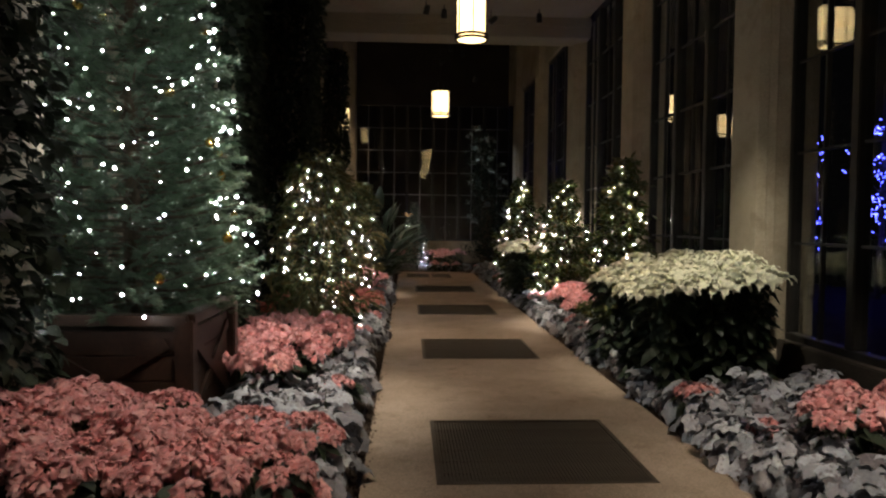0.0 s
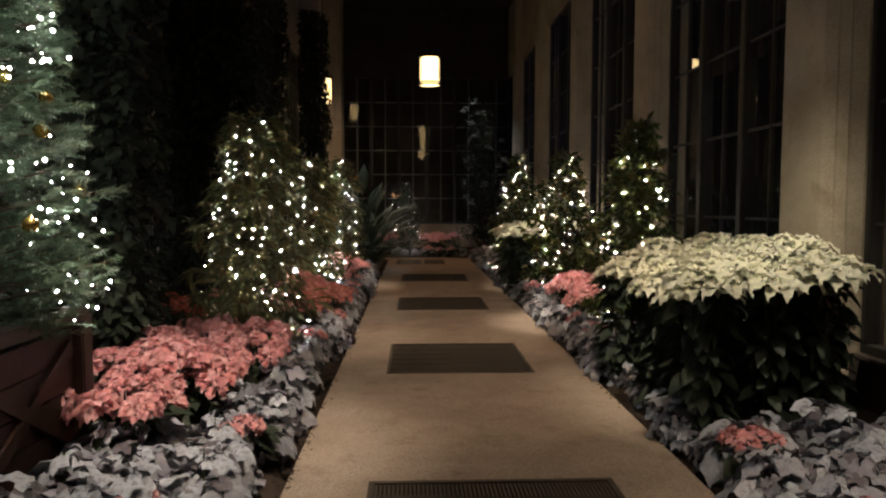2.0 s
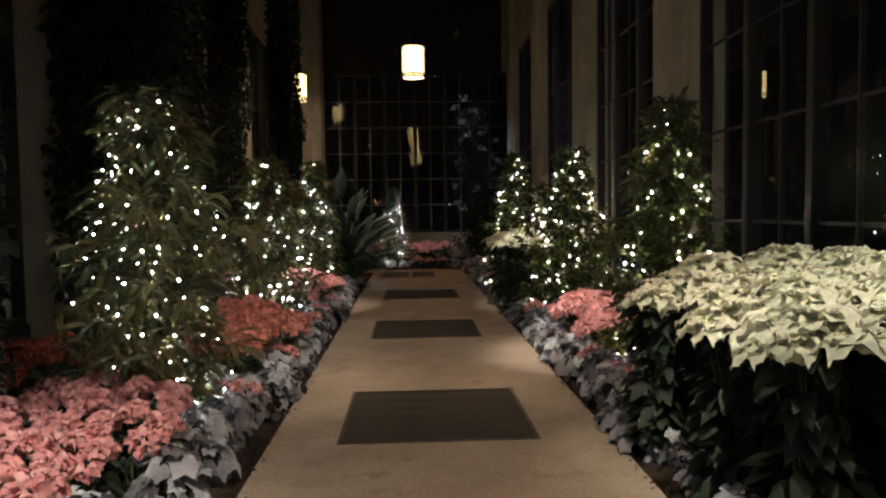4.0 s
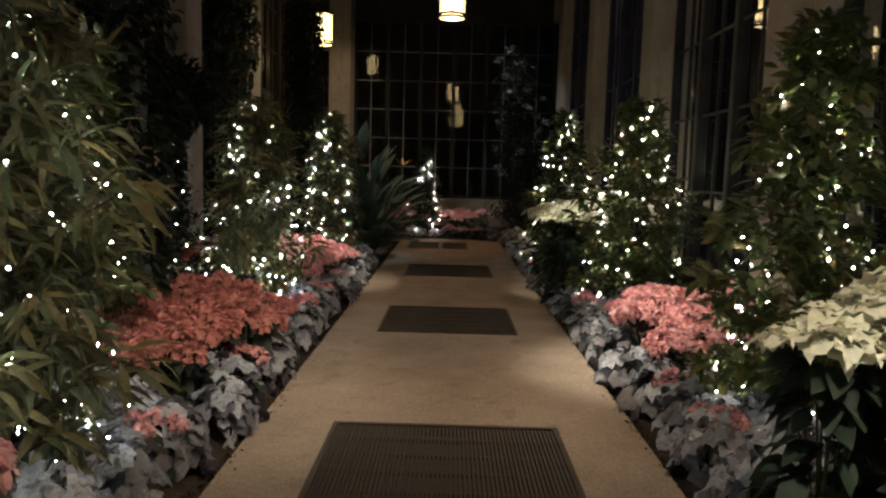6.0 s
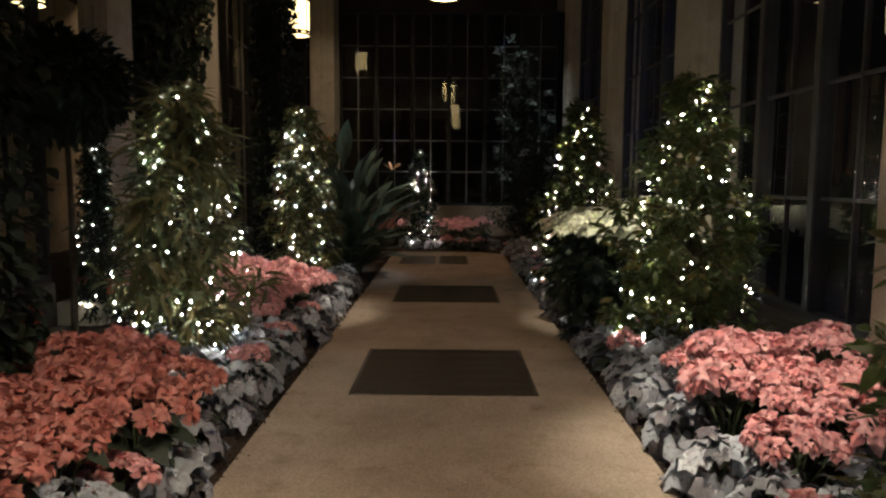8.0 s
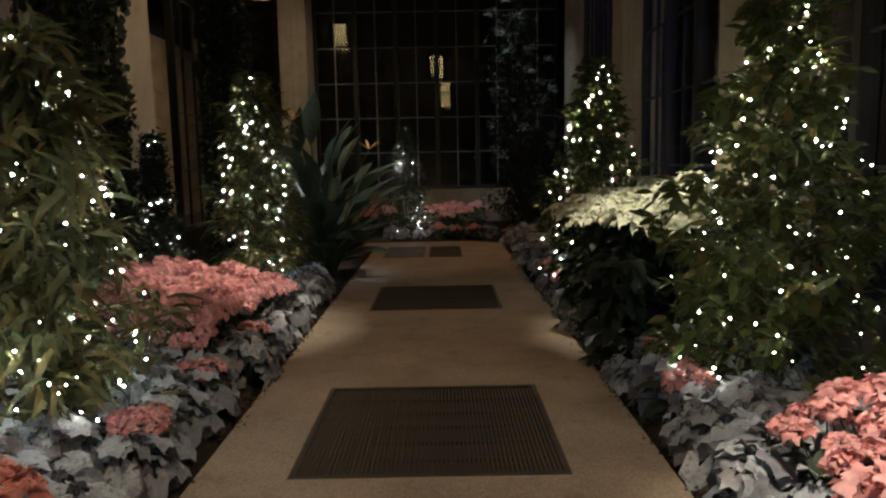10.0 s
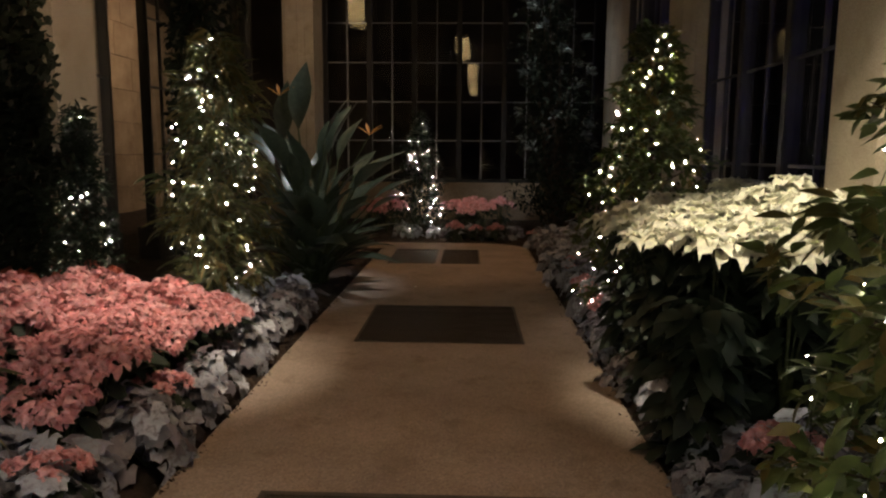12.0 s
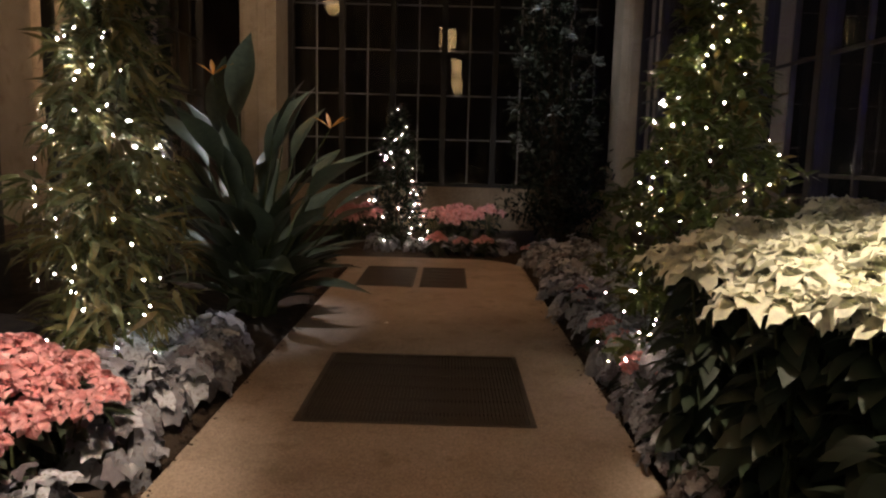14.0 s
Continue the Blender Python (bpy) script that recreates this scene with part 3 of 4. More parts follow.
# ---- lanterns and spotlights ----
def lantern(x, y, z, rod_top, label="hanging bronze drum lantern with glowing cream glass"):
    ob = empty("lantern", pose(x, y, z), label, "lantern", "corridor lanterns")
    n, r, h = 12, 0.188, 0.53
    panel_w = 2 * r * math.sin(math.pi / n)
    pan = box_mesh("glass_panel", -panel_w / 2 + 0.001, panel_w / 2 - 0.001, -0.004, 0.004, 0.0, h, M_LGLASS)
    bar = box_mesh("bar", -0.006, 0.006, -0.008, 0.008, -0.02, h + 0.02, M_LANTERN, 0.002)
    ap = r * math.cos(math.pi / n)
    for i in range(n):
        a = 360 * (i + 0.5) / n
        part("glass_panel", pan, ob, "lit cream glass", m=pose(0, 0, 0, 0, 0, a) @ pose(0, ap, 0.04))
        if i % 2 == 0:
            part("bar", bar, ob, m=pose(0, 0, 0, 0, 0, 360 * i / n) @ pose(0, r + 0.012, 0.04))
    ring = lathe("ring", [(0.19, 0.0), (0.225, 0.0), (0.228, 0.012), (0.225, 0.024), (0.19, 0.024)], M_LANTERN, 24)
    part("ring", ring, ob, m=pose(0, 0, 0.025))
    part("ring", ring, ob, m=pose(0, 0, 0.07))
    part("ring", ring, ob, m=pose(0, 0, h + 0.03))
    part("base_plate", lathe("base_plate", [(0.0, 0.02), (0.1, 0.022), (0.192, 0.034)], M_LGLASS, 24), ob, "glowing underside")
    cap = part("cap", lathe("cap", [(0.2, h + 0.05), (0.21, h + 0.06), (0.15, h + 0.075), (0.065, h + 0.085), (0.06, h + 0.2), (0.075, h + 0.21), (0.075, h + 0.23), (0.02, h + 0.25), (0.012, h + 0.3)], M_LANTERN, 20), ob)
    part("finial", lathe("finial", [(0.0, h + 0.36), (0.02, h + 0.345), (0.024, h + 0.325), (0.014, h + 0.3), (0.012, h + 0.29)], M_LANTERN, 10), cap)
    spike = lathe("spike", [(0.011, 0.0), (0.009, 0.035), (0.016, 0.05), (0.0, 0.09)], M_LANTERN, 6)
    for i in range(8):
        part("spike", spike, ob, m=pose(0, 0, 0, 0, 0, 45 * i) @ pose(0, r + 0.015, h + 0.05))
    part("rod", lathe("rod", [(0.009, h + 0.35), (0.009, rod_top - z)], M_LANTERN, 8), ob)
    part("canopy", lathe("canopy", [(0.02, rod_top - z - 0.06), (0.07, rod_top - z - 0.01), (0.07, rod_top - z)], M_LANTERN, 14), ob)
    return ob


lantern(0.95, 9.6, 3.74, CEIL)
lantern(0.84, 16.0, 3.70, CEIL + 2.0)
lantern(0.9, 3.2, 3.70, CEIL)
lantern(-1.56, 18.15, 3.64, CEIL + 2.0)
# added lamp, never seen, to warm the stone of the side hall
lantern(-4.2, 15.2, 3.4, 5.2, "assumed hanging lantern added to light the hall next door")


def spotlight(p, aim, watts, cone, colour=SPOT_WARM):
    ob = empty("spotlight", Matrix.Translation(p), "assumed small black ceiling spotlight aimed at path, beds and walls", "spotlight", "ceiling spotlights")
    top = 5.2 if p[0] < LEFT_GLASS else CEIL if p[1] < BEAM_Y - 0.3 else CEIL + 2.0
    head = look((0, 0, 0), Vector(aim) - Vector(p))
    body = part("housing", lathe("housing", [(0.0, 0.13), (0.03, 0.13), (0.045, 0.1), (0.05, -0.02), (0.046, -0.02), (0.043, 0.01)], M_BLACK, 14), ob, m=head)
    part("lens", lathe("lens", [(0.0, 0.012), (0.043, 0.012)], M_SPOTFACE, 14), body, "lit lens")
    part("stem", lathe("stem", [(0.008, 0.04), (0.008, top - p[2])], M_BLACK, 8), ob)
    ld = bpy.data.lights.new("spot_lamp", "SPOT")
    ld.energy, ld.color, ld.spot_size, ld.spot_blend, ld.shadow_soft_size = watts, colour, radians(cone), 0.9, 0.04
    lo = new("spot_lamp", ld)
    lo.parent = ob
    lo.matrix_basis = head @ Matrix.Translation((0, 0, -0.03))


for s in SPOTS:
    spotlight(*s)


# ---- plants ----
RNG = random.Random(11)


def ruffled(length, width, rng, n=6):
    """A bract along +y with a waved edge and a drooping tip."""
    verts, faces = [], []
    prof = (0.2, 0.75, 1.0, 0.92, 0.6, 0.08) if n == 6 else (0.3, 0.9, 1.0, 0.65, 0.1)
    for i, w in enumerate(prof):
        t = i / (n - 1)
        y, z = length * t, length * (0.12 * math.sin(math.pi * t) - (0.34 if n == 5 else 0.24) * t ** 2.4)
        h = width * 0.5 * w
        wave = 0.1 * length * (1 if i % 2 else -0.6)
        verts += [(-h, y, z + 0.22 * h + wave), (0, y, z), (h, y, z + 0.22 * h - wave)]
    for i in range(n - 1):
        a, b = 3 * i, 3 * (i + 1)
        faces += [(a, a + 1, b + 1, b), (a + 1, a + 2, b + 2, b + 1)]
    return np.array(verts, float), faces


def rosette(size, mat, rng):
    """A ruffled, ball-like head of many short bracts that curl under."""
    lf = ruffled(size * 0.50, size * 0.42, rng, 5)
    pieces = []
    n = 54
    for i in range(n):
        a = i * 2.4 + rng.uniform(-0.25, 0.25)
        e = math.radians(80 - 85 * (i / n) ** 0.8 + rng.uniform(-10, 10))
        d = Vector((math.cos(a) * math.cos(e), math.sin(a) * math.cos(e), math.sin(e)))
        p = d * size * 0.48
        q = d + Vector((math.cos(a) + rng.uniform(-0.6, 0.6), math.sin(a) + rng.uniform(-0.6, 0.6), rng.uniform(-0.6, 0.2))) * 0.7
        m = np.array(place((p.x, p.y, p.z * 0.8), q, rng.uniform(0.7, 1.2), rng.uniform(-1.3, 1.3)))
        v = (m @ np.c_[lf[0], np.ones(len(lf[0]))].T).T[:, :3]
        pieces.append((v, lf[1]))
    v, f = join(*pieces)
    return mesh_of("flower_head", v, f, mat, True)


def flower_head(size, mat, rng, wide=0.62):
    if wide > 0.7:
        return rosette(size, mat, rng)
    return star(size, mat, rng, wide)


def star(size, mat, rng, wide):
    """A poinsettia head: two rings of pointed bracts."""
    big = ruffled(size, size * wide, rng)
    pieces = []
    for ring, (n, tilt, sc) in enumerate(((7, 4, 1.0), (6, 26, 0.72), (4, 48, 0.42))):
        for i in range(n):
            a = 2 * math.pi * (i + 0.5 * ring) / n + rng.uniform(-0.2, 0.2)
            e = math.radians(tilt + rng.uniform(-14, 14))
            d = (math.cos(a) * math.cos(e), math.sin(a) * math.cos(e), math.sin(e))
            m = np.array(place((0.01 * math.cos(a), 0.01 * math.sin(a), 0.012 * ring), d, sc * rng.uniform(0.8, 1.15), rng.uniform(-0.4, 0.4)))
            v = (m @ np.c_[big[0], np.ones(len(big[0]))].T).T[:, :3]
            pieces.append((v, big[1]))
    v, f = join(*pieces)
    return mesh_of("flower_head", v, f, mat, True)


def foliage_mesh(name, rng, n, radius, z0, z1, mat, size, dome=0.0):
    lf = blade(size, size * 0.55, 0.45, 0.2, (0.15, 0.85, 1.0, 0.65, 0.0))
    ms = []
    for _ in range(n):
        a, r = rng.uniform(0, 2 * math.pi), radius * math.sqrt(rng.uniform(0.05, 1))
        z = rng.uniform(z0, z1)
        d = (math.cos(a), math.sin(a), rng.uniform(-0.5, 0.35))
        ms.append(place((0.6 * r * math.cos(a), 0.6 * r * math.sin(a), z), d, rng.uniform(0.7, 1.25), rng.uniform(-0.5, 0.5)))
    return scatter(name, lf, ms, mat)


def poinsettia_kind(mat, head, height, heads, spread, label, group, wide=0.62, leaves=26, leaf=0.13, low=0.25):
    """Three plants of a kind, each with its heads and foliage."""
    out = []
    rng = random.Random(hash_of(label))
    hm = [flower_head(head * s, mat, rng, wide) for s in (0.9, 1.0, 1.12)]
    for _ in range(3):
        ob = empty("poinsettia", pose(0, 0, 0), label, "poinsettia", group)
        # the foliage colour already holds the shade below the heads
        part("foliage", foliage_mesh("foliage", rng, leaves, spread * 1.15, height * low, height * 0.95, M_PGREEN_SHADED, leaf), ob, "dark green leaves")
        st = []
        for i in range(heads):
            a = 2 * math.pi * i / max(1, heads - 1) + rng.uniform(-0.3, 0.3)
            r = 0 if i == 0 else spread * rng.uniform(0.65, 1.05)
            p = (r * math.cos(a), r * math.sin(a), height * (1.06 - 0.14 * min(1, 0.4 / height) * (r / spread) + rng.uniform(-0.08, 0.07) * min(1, 0.4 / height)))
            lean = Matrix.Rotation((0.16 if wide < 0.7 else 0.6) * r / spread + rng.uniform(-0.1, 0.15), 4, Vector((-math.sin(a), math.cos(a), 0)))
            part("flower_head", rng.choice(hm), ob, m=Matrix.Translation(p) @ lean @ Matrix.Rotation(rng.uniform(0, 6.28), 4, "Z"))
            st.append(((0.4 * p[0], 0.4 * p[1], 0.5 * p[2]), p))
        part("stem", mesh_of("stem", *bundle(st, 0.008), M_STEM), ob)
        out.append(ob)
    return out


def hash_of(text):
    return sum((i + 1) * ord(c) for i, c in enumerate(text))


def plant_at(kinds, x, y, rng, scale=(0.88, 1.12), lift=0.0):
    k = rng.choice(kinds)
    return copy_thing(k, Matrix.Translation((x, y, bed_height(x, y) - 0.01 + lift)) @ Matrix.Rotation(rng.uniform(0, 6.28), 4, "Z") @ Matrix.Scale(rng.uniform(*scale), 4))


def fill(x0, x1, y0, y1, step, rng, jitter=0.35):
    pts = []
    ny, nx = max(1, round((y1 - y0) / step)), max(1, round((x1 - x0) / step))
    for j in range(ny):
        for i in range(nx):
            pts.append((x0 + (x1 - x0) * (i + 0.5) / nx + rng.uniform(-jitter, jitter) * step + (0.25 * step if j % 2 else -0.25 * step) * (nx > 1),
                        y0 + (y1 - y0) * (j + 0.5) / ny + rng.uniform(-jitter, jitter) * step))
    return pts


PINKS = poinsettia_kind(M_PINK, 0.079, 0.39, 9, 0.18, "salmon-pink poinsettia in the flower bed", "pink poinsettias", 0.8)
REDS = poinsettia_kind(M_RED, 0.065, 0.36, 9, 0.17, "brick-red poinsettia at the back of the bed", "red poinsettias", 0.8)
# pink plants coloured for weaker light; the label text also seeds their shapes
DIM_PINKS = poinsettia_kind(M_PINK_DIM, 0.079, 0.39, 9, 0.18, "brick-salmon poinsettia in the flower bed", "salmon poinsettias", 0.8)
SMALL_PINKS = poinsettia_kind(M_PINK, 0.06, 0.24, 5, 0.11, "small salmon-pink poinsettia edging the path", "small pink poinsettias", 0.8)
CREAMS = poinsettia_kind(M_CREAM, 0.14, 0.84, 9, 0.17, "tall cream-white poinsettia with dark green leaves", "cream poinsettias", 0.62, 210, 0.125, 0.05)

GREENS = poinsettia_kind(M_CREAM, 0.13, 0.74, 0, 0.2, "dark green poinsettia foliage with no bracts", "green poinsettias", 0.55, 230, 0.125, 0.05)
# pink patches: x0, x1, y0, y1
PINK_PATCHES = [
    (-2.0, -0.4, 2.95, 4.0), (-1.25, -0.42, 5.0, 7.1), (-1.25, -0.42, 8.5, 10.1),
    (-1.5, -0.42, 12.0, 13.95), (2.28, 3.0, 9.05, 10.55), (0.78, 1.6, 20.6, 21.2), (-0.5, 0.0, 20.5, 21.0), (2.45, 3.0, 3.6, 4.3),
]


def in_pink(x, y, pad=0.0):
    """Inside a pink patch; the second one runs slantwise away from the path."""
    if any(a[0] - pad < x < a[1] + pad and a[2] - pad < y < a[3] + pad for a in PINK_PATCHES):
        return not (4.9 < y < 7.2 and x > -0.92 + 0.36 * (y - 5.0) + pad and x < 0)
    return False


for a in PINK_PATCHES:
    for x, y in fill(*a, 0.285, RNG):
        if in_pink(x, y, 0.1):
            plant_at(DIM_PINKS if x < 0 and 8 < y < 11 else PINKS, x, y, RNG)
for a in ((-2.15, -1.4, 6.9, 8.6), (-2.2, -1.45, 12.2, 14.6), (-2.2, -1.7, 9.4, 11.0)):
    for x, y in fill(*a, 0.34, RNG):
        plant_at(REDS, x, y, RNG)
CREAM_PATCHES = [(2.14, 3.0, 5.5, 7.3), (2.07, 2.98, 12.25, 14.3)]
for a in CREAM_PATCHES:
    for x, y in fill(*a, 0.34, RNG, 0.25):
        plant_at(GREENS if a[2] > 10 and x < 2.0 + 0.30 * (13.0 - y) else CREAMS, x, y, RNG, (0.95, 1.05), 0.11 * max(0, min(1, (x - 2.0) / 0.9)))


# silver-leaved edging plants
def silver_kinds():
    rng = random.Random(5)
    leaves, shapes = [], []
    for s in (0.085, 0.10, 0.115, 0.13):
        v, f = lobed(s * 1.08, rng, 5)
        leaves.append(mesh_of("leaf", v, f, M_SILVER, True))
        v, f = lobed(s * 0.92, rng, 5)
        shapes.append((np.array(v), f))

    def spot(i, n, top):
        a = i * 2.4 + rng.uniform(-0.35, 0.35)
        r = 0.17 * math.sqrt((i + 0.3) / n)
        z = 0.30 - 0.19 * (r / 0.17) ** 1.6 + rng.uniform(-0.035, 0.03) - (0 if top else 0.025)
        tip = math.radians(20 + 62 * r / 0.17 + rng.uniform(-24, 24))
        d = (math.cos(a) * math.cos(tip), math.sin(a) * math.cos(tip), -math.sin(tip) * 0.8 + 0.25)
        return (r * math.cos(a), r * math.sin(a), z), d

    out = []
    for k in range(5):
        ob = empty("coral_bells", pose(0, 0, 0), "silvery purple-grey lobed foliage plant edging the path", "foliage plant", "silver edging plants")
        st = []
        for i in range(7):
            p, d = spot(i, 7, True)
            part("leaf", rng.choice(leaves), ob, m=place(p, d, rng.uniform(0.85, 1.2), rng.uniform(-0.5, 0.5)))
            st.append(((0.5 * p[0], 0.5 * p[1], 0.6 * p[2]), p))
        # inner leaves use the darker mix that carries the shade of the gaps
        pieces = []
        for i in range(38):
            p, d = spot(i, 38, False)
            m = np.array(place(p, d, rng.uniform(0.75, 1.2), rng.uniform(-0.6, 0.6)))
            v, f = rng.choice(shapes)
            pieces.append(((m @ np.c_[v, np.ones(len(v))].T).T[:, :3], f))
        part("foliage", mesh_of("foliage", *join(*pieces), M_SILVER_SHADED, True), ob)["kind"] = "stuff"
        part("stem", mesh_of("stem", *bundle(st, 0.005), M_STEM), ob)
        out.append(ob)
    return out


SILVERS = silver_kinds()


def free(x, y, patches, pad=0.0):
    return not any(a[0] - pad < x < a[1] + pad and a[2] - pad < y < a[3] + pad for a in patches)


BUSY = CREAM_PATCHES + [(-2.2, -1.0, 4.1, 5.4), (-1.1, 0.1, 15.4, 17.6)]
silver_spots = fill(-1.02, -0.24, 3.3, 17.0, 0.235, RNG, 0.3) + fill(2.09, 2.75, 3.3, 19.4, 0.235, RNG, 0.3) + fill(0.0, 2.6, 20.0, 20.3, 0.27, RNG) + fill(2.6, 3.05, 2.8, 5.1, 0.29, RNG)
for x, y in fill(2.07, 2.12, 5.0, 7.5, 0.2, RNG) + fill(2.05, 2.10, 11.6, 14.5, 0.2, RNG):
    plant_at(SILVERS, x, y, RNG, (0.55, 0.8))
for x, y in silver_spots:
    if free(x, y, BUSY, 0.03) and not in_pink(x, y, 0.03):
        plant_at(SILVERS, x, y, RNG, (0.6, 0.85) if y > 19.6 else (0.85, 1.15))
for x, y in [(-0.34, 3.3), (-0.6, 4.5), (-0.36, 5.4), (-0.38, 7.9), (-0.36, 9.1), (-0.36, 10.9), (-0.36, 11.7), (-0.34, 12.6), (2.16, 5.1), (2.25, 4.3), (2.2, 8.2), (2.18, 11.4), (2.12, 14.7), (2.15, 15.1), (2.12, 15.5), (2.3, 12.0), (2.2, 8.9), (2.15, 16.6), (2.05, 19.5), (1.2, 19.98), (0.9, 20.0), (1.5, 19.95)]:
    plant_at(SMALL_PINKS, x, y, RNG)
for k in GREENS + PINKS + DIM_PINKS + REDS + SMALL_PINKS + CREAMS + SILVERS:
    for o in list(k.children):
        bpy.data.objects.remove(o)
    bpy.data.objects.remove(k)

# ---- trees with lights ----
BULB_MESH = {}


def bulb_mesh(mat):
    if mat.name not in BULB_MESH:
        bm = bmesh.new()
        bmesh.ops.create_icosphere(bm, subdivisions=1, radius=0.005)
        BULB_MESH[mat.name] = bm_mesh("bulb", bm, mat, True)
    return BULB_MESH[mat.name]


def light_string(spots, mat, label, m, size=1.0):
    ob = empty("light_string", m, label, "string lights", "tree lights")
    bl = bulb_mesh(mat)
    rest = [Vector(p) for p in spots]
    line = [rest.pop(min(range(len(rest)), key=lambda i: rest[i].z))]
    while rest:
        i = min(range(len(rest)), key=lambda k: (rest[k] - line[-1]).length)
        line.append(rest.pop(i))
    wire = part("wire", mesh_of("wire", *tube(line, [0.0018] * len(line), 3), M_WIRE), ob, "thin dark green cable")
    for p in line:
        part("bulb", bl, wire, m=Matrix.Translation(p) @ Matrix.Scale(size * RNG.uniform(0.4, 1.15), 4))
    return ob


def crown_radius(t, shape):
    """Share of the greatest radius at the share t of the height."""
    if shape == "cone":
        return (1 - t) ** 0.85 * (1 if t > 0.06 else 0.75) + 0.03
    if shape == "spire":
        return (1 - t) ** 0.85 * (0.8 + 0.35 * min(1, t / 0.2)) + 0.04
    if shape == "egg":
        return math.sin(math.pi * min(1, 0.18 + 0.82 * t)) ** 0.6 * (1.05 - 0.55 * t) + 0.04
    return math.sin(math.pi * min(1, 0.12 + 0.88 * t)) ** 0.5 * (1 - 0.25 * t)


def small_tree(x, y, height, radius, leaf, mat, label, seed, shape="egg", leaves=5200, bulbs=120, bulb_mat=None, base=None, droop=0.2, z0=0.05, name="lit_tree"):
    rng = random.Random(seed)
    zb = bed_height(x, y) if base is None else base
    m = pose(x, y, zb)
    ob = empty(name, m, label, "tree")
    h = height - zb
    limbs = [tube([(0, 0, -0.03), (0.02, 0.01, h * 0.5), (0, 0, h * 0.96)], (0.022, 0.015, 0.004), 7)]
    tips = []
    n_l = 70
    for i in range(n_l):
        t = 0.04 + 0.93 * (i + rng.random()) / n_l
        a = i * 2.4 + rng.uniform(-0.4, 0.4)
        r = radius * crown_radius(t, shape) * rng.uniform(0.55, 1.25)
        rise = rng.uniform(-0.05, 0.5) * r
        e = Vector((r * math.cos(a), r * math.sin(a), min(h * 1.02, h * t + rise)))
        s = Vector((0, 0, max(0.02, h * t - 0.25 * r)))
        mid = (s + e) / 2 + Vector((0, 0, 0.06 * r))
        limbs.append(tube([s, mid, e], (0.008, 0.005, 0.002), 4))
        tips.append((s, mid, e))
    part("trunk", mesh_of("trunk", *join(*limbs), M_BARK), ob, "thin brown stem and twigs")
    ms = []
    for _ in range(leaves):
        s, mid, e = rng.choice(tips)
        u = rng.random() ** 0.6
        p = (s.lerp(mid, u * 2) if u < 0.5 else mid.lerp(e, u * 2 - 1)) + Vector((rng.gauss(0, 0.035), rng.gauss(0, 0.035), rng.gauss(0, 0.035)))
        p.z = max(p.z, z0)
        out = Vector((p.x, p.y, 0))
        out = out.normalized() if out.length > 1e-3 else Vector((1, 0, 0))
        d = out * rng.uniform(0.1, 1.0) + Vector((rng.uniform(-0.8, 0.8), rng.uniform(-0.8, 0.8), rng.uniform(-0.6, 0.9) - droop))
        ms.append(place(p, d, rng.uniform(0.6, 1.25), rng.uniform(-0.9, 0.9)))
    part("crown", scatter("crown", leaf, ms, mat), ob)
    if bulbs:
        sp = []
        for _ in range(bulbs):
            t = rng.random() ** 1.15 * 0.97
            a = rng.uniform(0, 6.283)
            r = radius * crown_radius(t, shape) * rng.uniform(0.6, 1.0)
            sp.append((r * math.cos(a), r * math.sin(a), max(0.12, h * t)))
        light_string(sp, bulb_mat or M_BULB, "warm white fairy lights wound through a small tree", m)
    return ob


BROAD = blade(0.095, 0.04, 0.25, 0.25, (0.1, 0.8, 1.0, 0.6, 0.0))
NARROW = blade(0.15, 0.03, 0.55, 0.25, (0.2, 0.9, 1.0, 0.6, 0.0))
T_BROAD = "small broad-leaved evergreen tree strung with white lights"
T_NARROW = "bushy narrow-leaved tree strung with white lights"
small_tree(2.62, 8.35, 2.15, 0.43, BROAD, M_TREE, T_BROAD, 21, bulbs=150)
small_tree(2.6, 11.4, 2.1, 0.55, BROAD, M_TREE, T_BROAD, 22, bulbs=150)
small_tree(2.5, 14.95, 2.3, 0.68, BROAD, M_TREE, T_BROAD, 23, "spire", bulbs=140)
small_tree(-0.72, 7.45, 2.05, 0.5, NARROW, M_WILLOW, T_NARROW, 24, "column", 3600, 165, M_BULB_COOL)
small_tree(-1.14, 8.75, 2.05, 0.42, BROAD, M_TREE, T_BROAD, 30, leaves=3600, bulbs=62)
small_tree(-0.82, 11.05, 1.95, 0.5, NARROW, M_WILLOW, T_NARROW, 25, "egg", 3600, 200, M_BULB_COOL)
small_tree(-0.80, 14.65, 2.2, 0.42, NARROW, M_WILLOW, T_NARROW, 26, "column", 3400, 130, M_BULB_COOL)
NEEDLE = blade(0.065, 0.02, 0.1, 0.1, (0.6, 1.0, 0.0))
small_tree(0.32, 20.35, 1.95, 0.52, NEEDLE, M_DARKFIR, "small conical conifer strung with white lights", 27, "cone", 6500, 75)
small_tree(-1.5, 14.05, 1.6, 0.32, NEEDLE, M_DARKFIR, "small conical conifer strung with white lights", 28, "cone", 5200, 60)
small_tree(-2.0, 12.3, 1.75, 0.26, NEEDLE, M_DARKFIR, "small conical conifer strung with white lights", 29, "cone", 4200, 50)


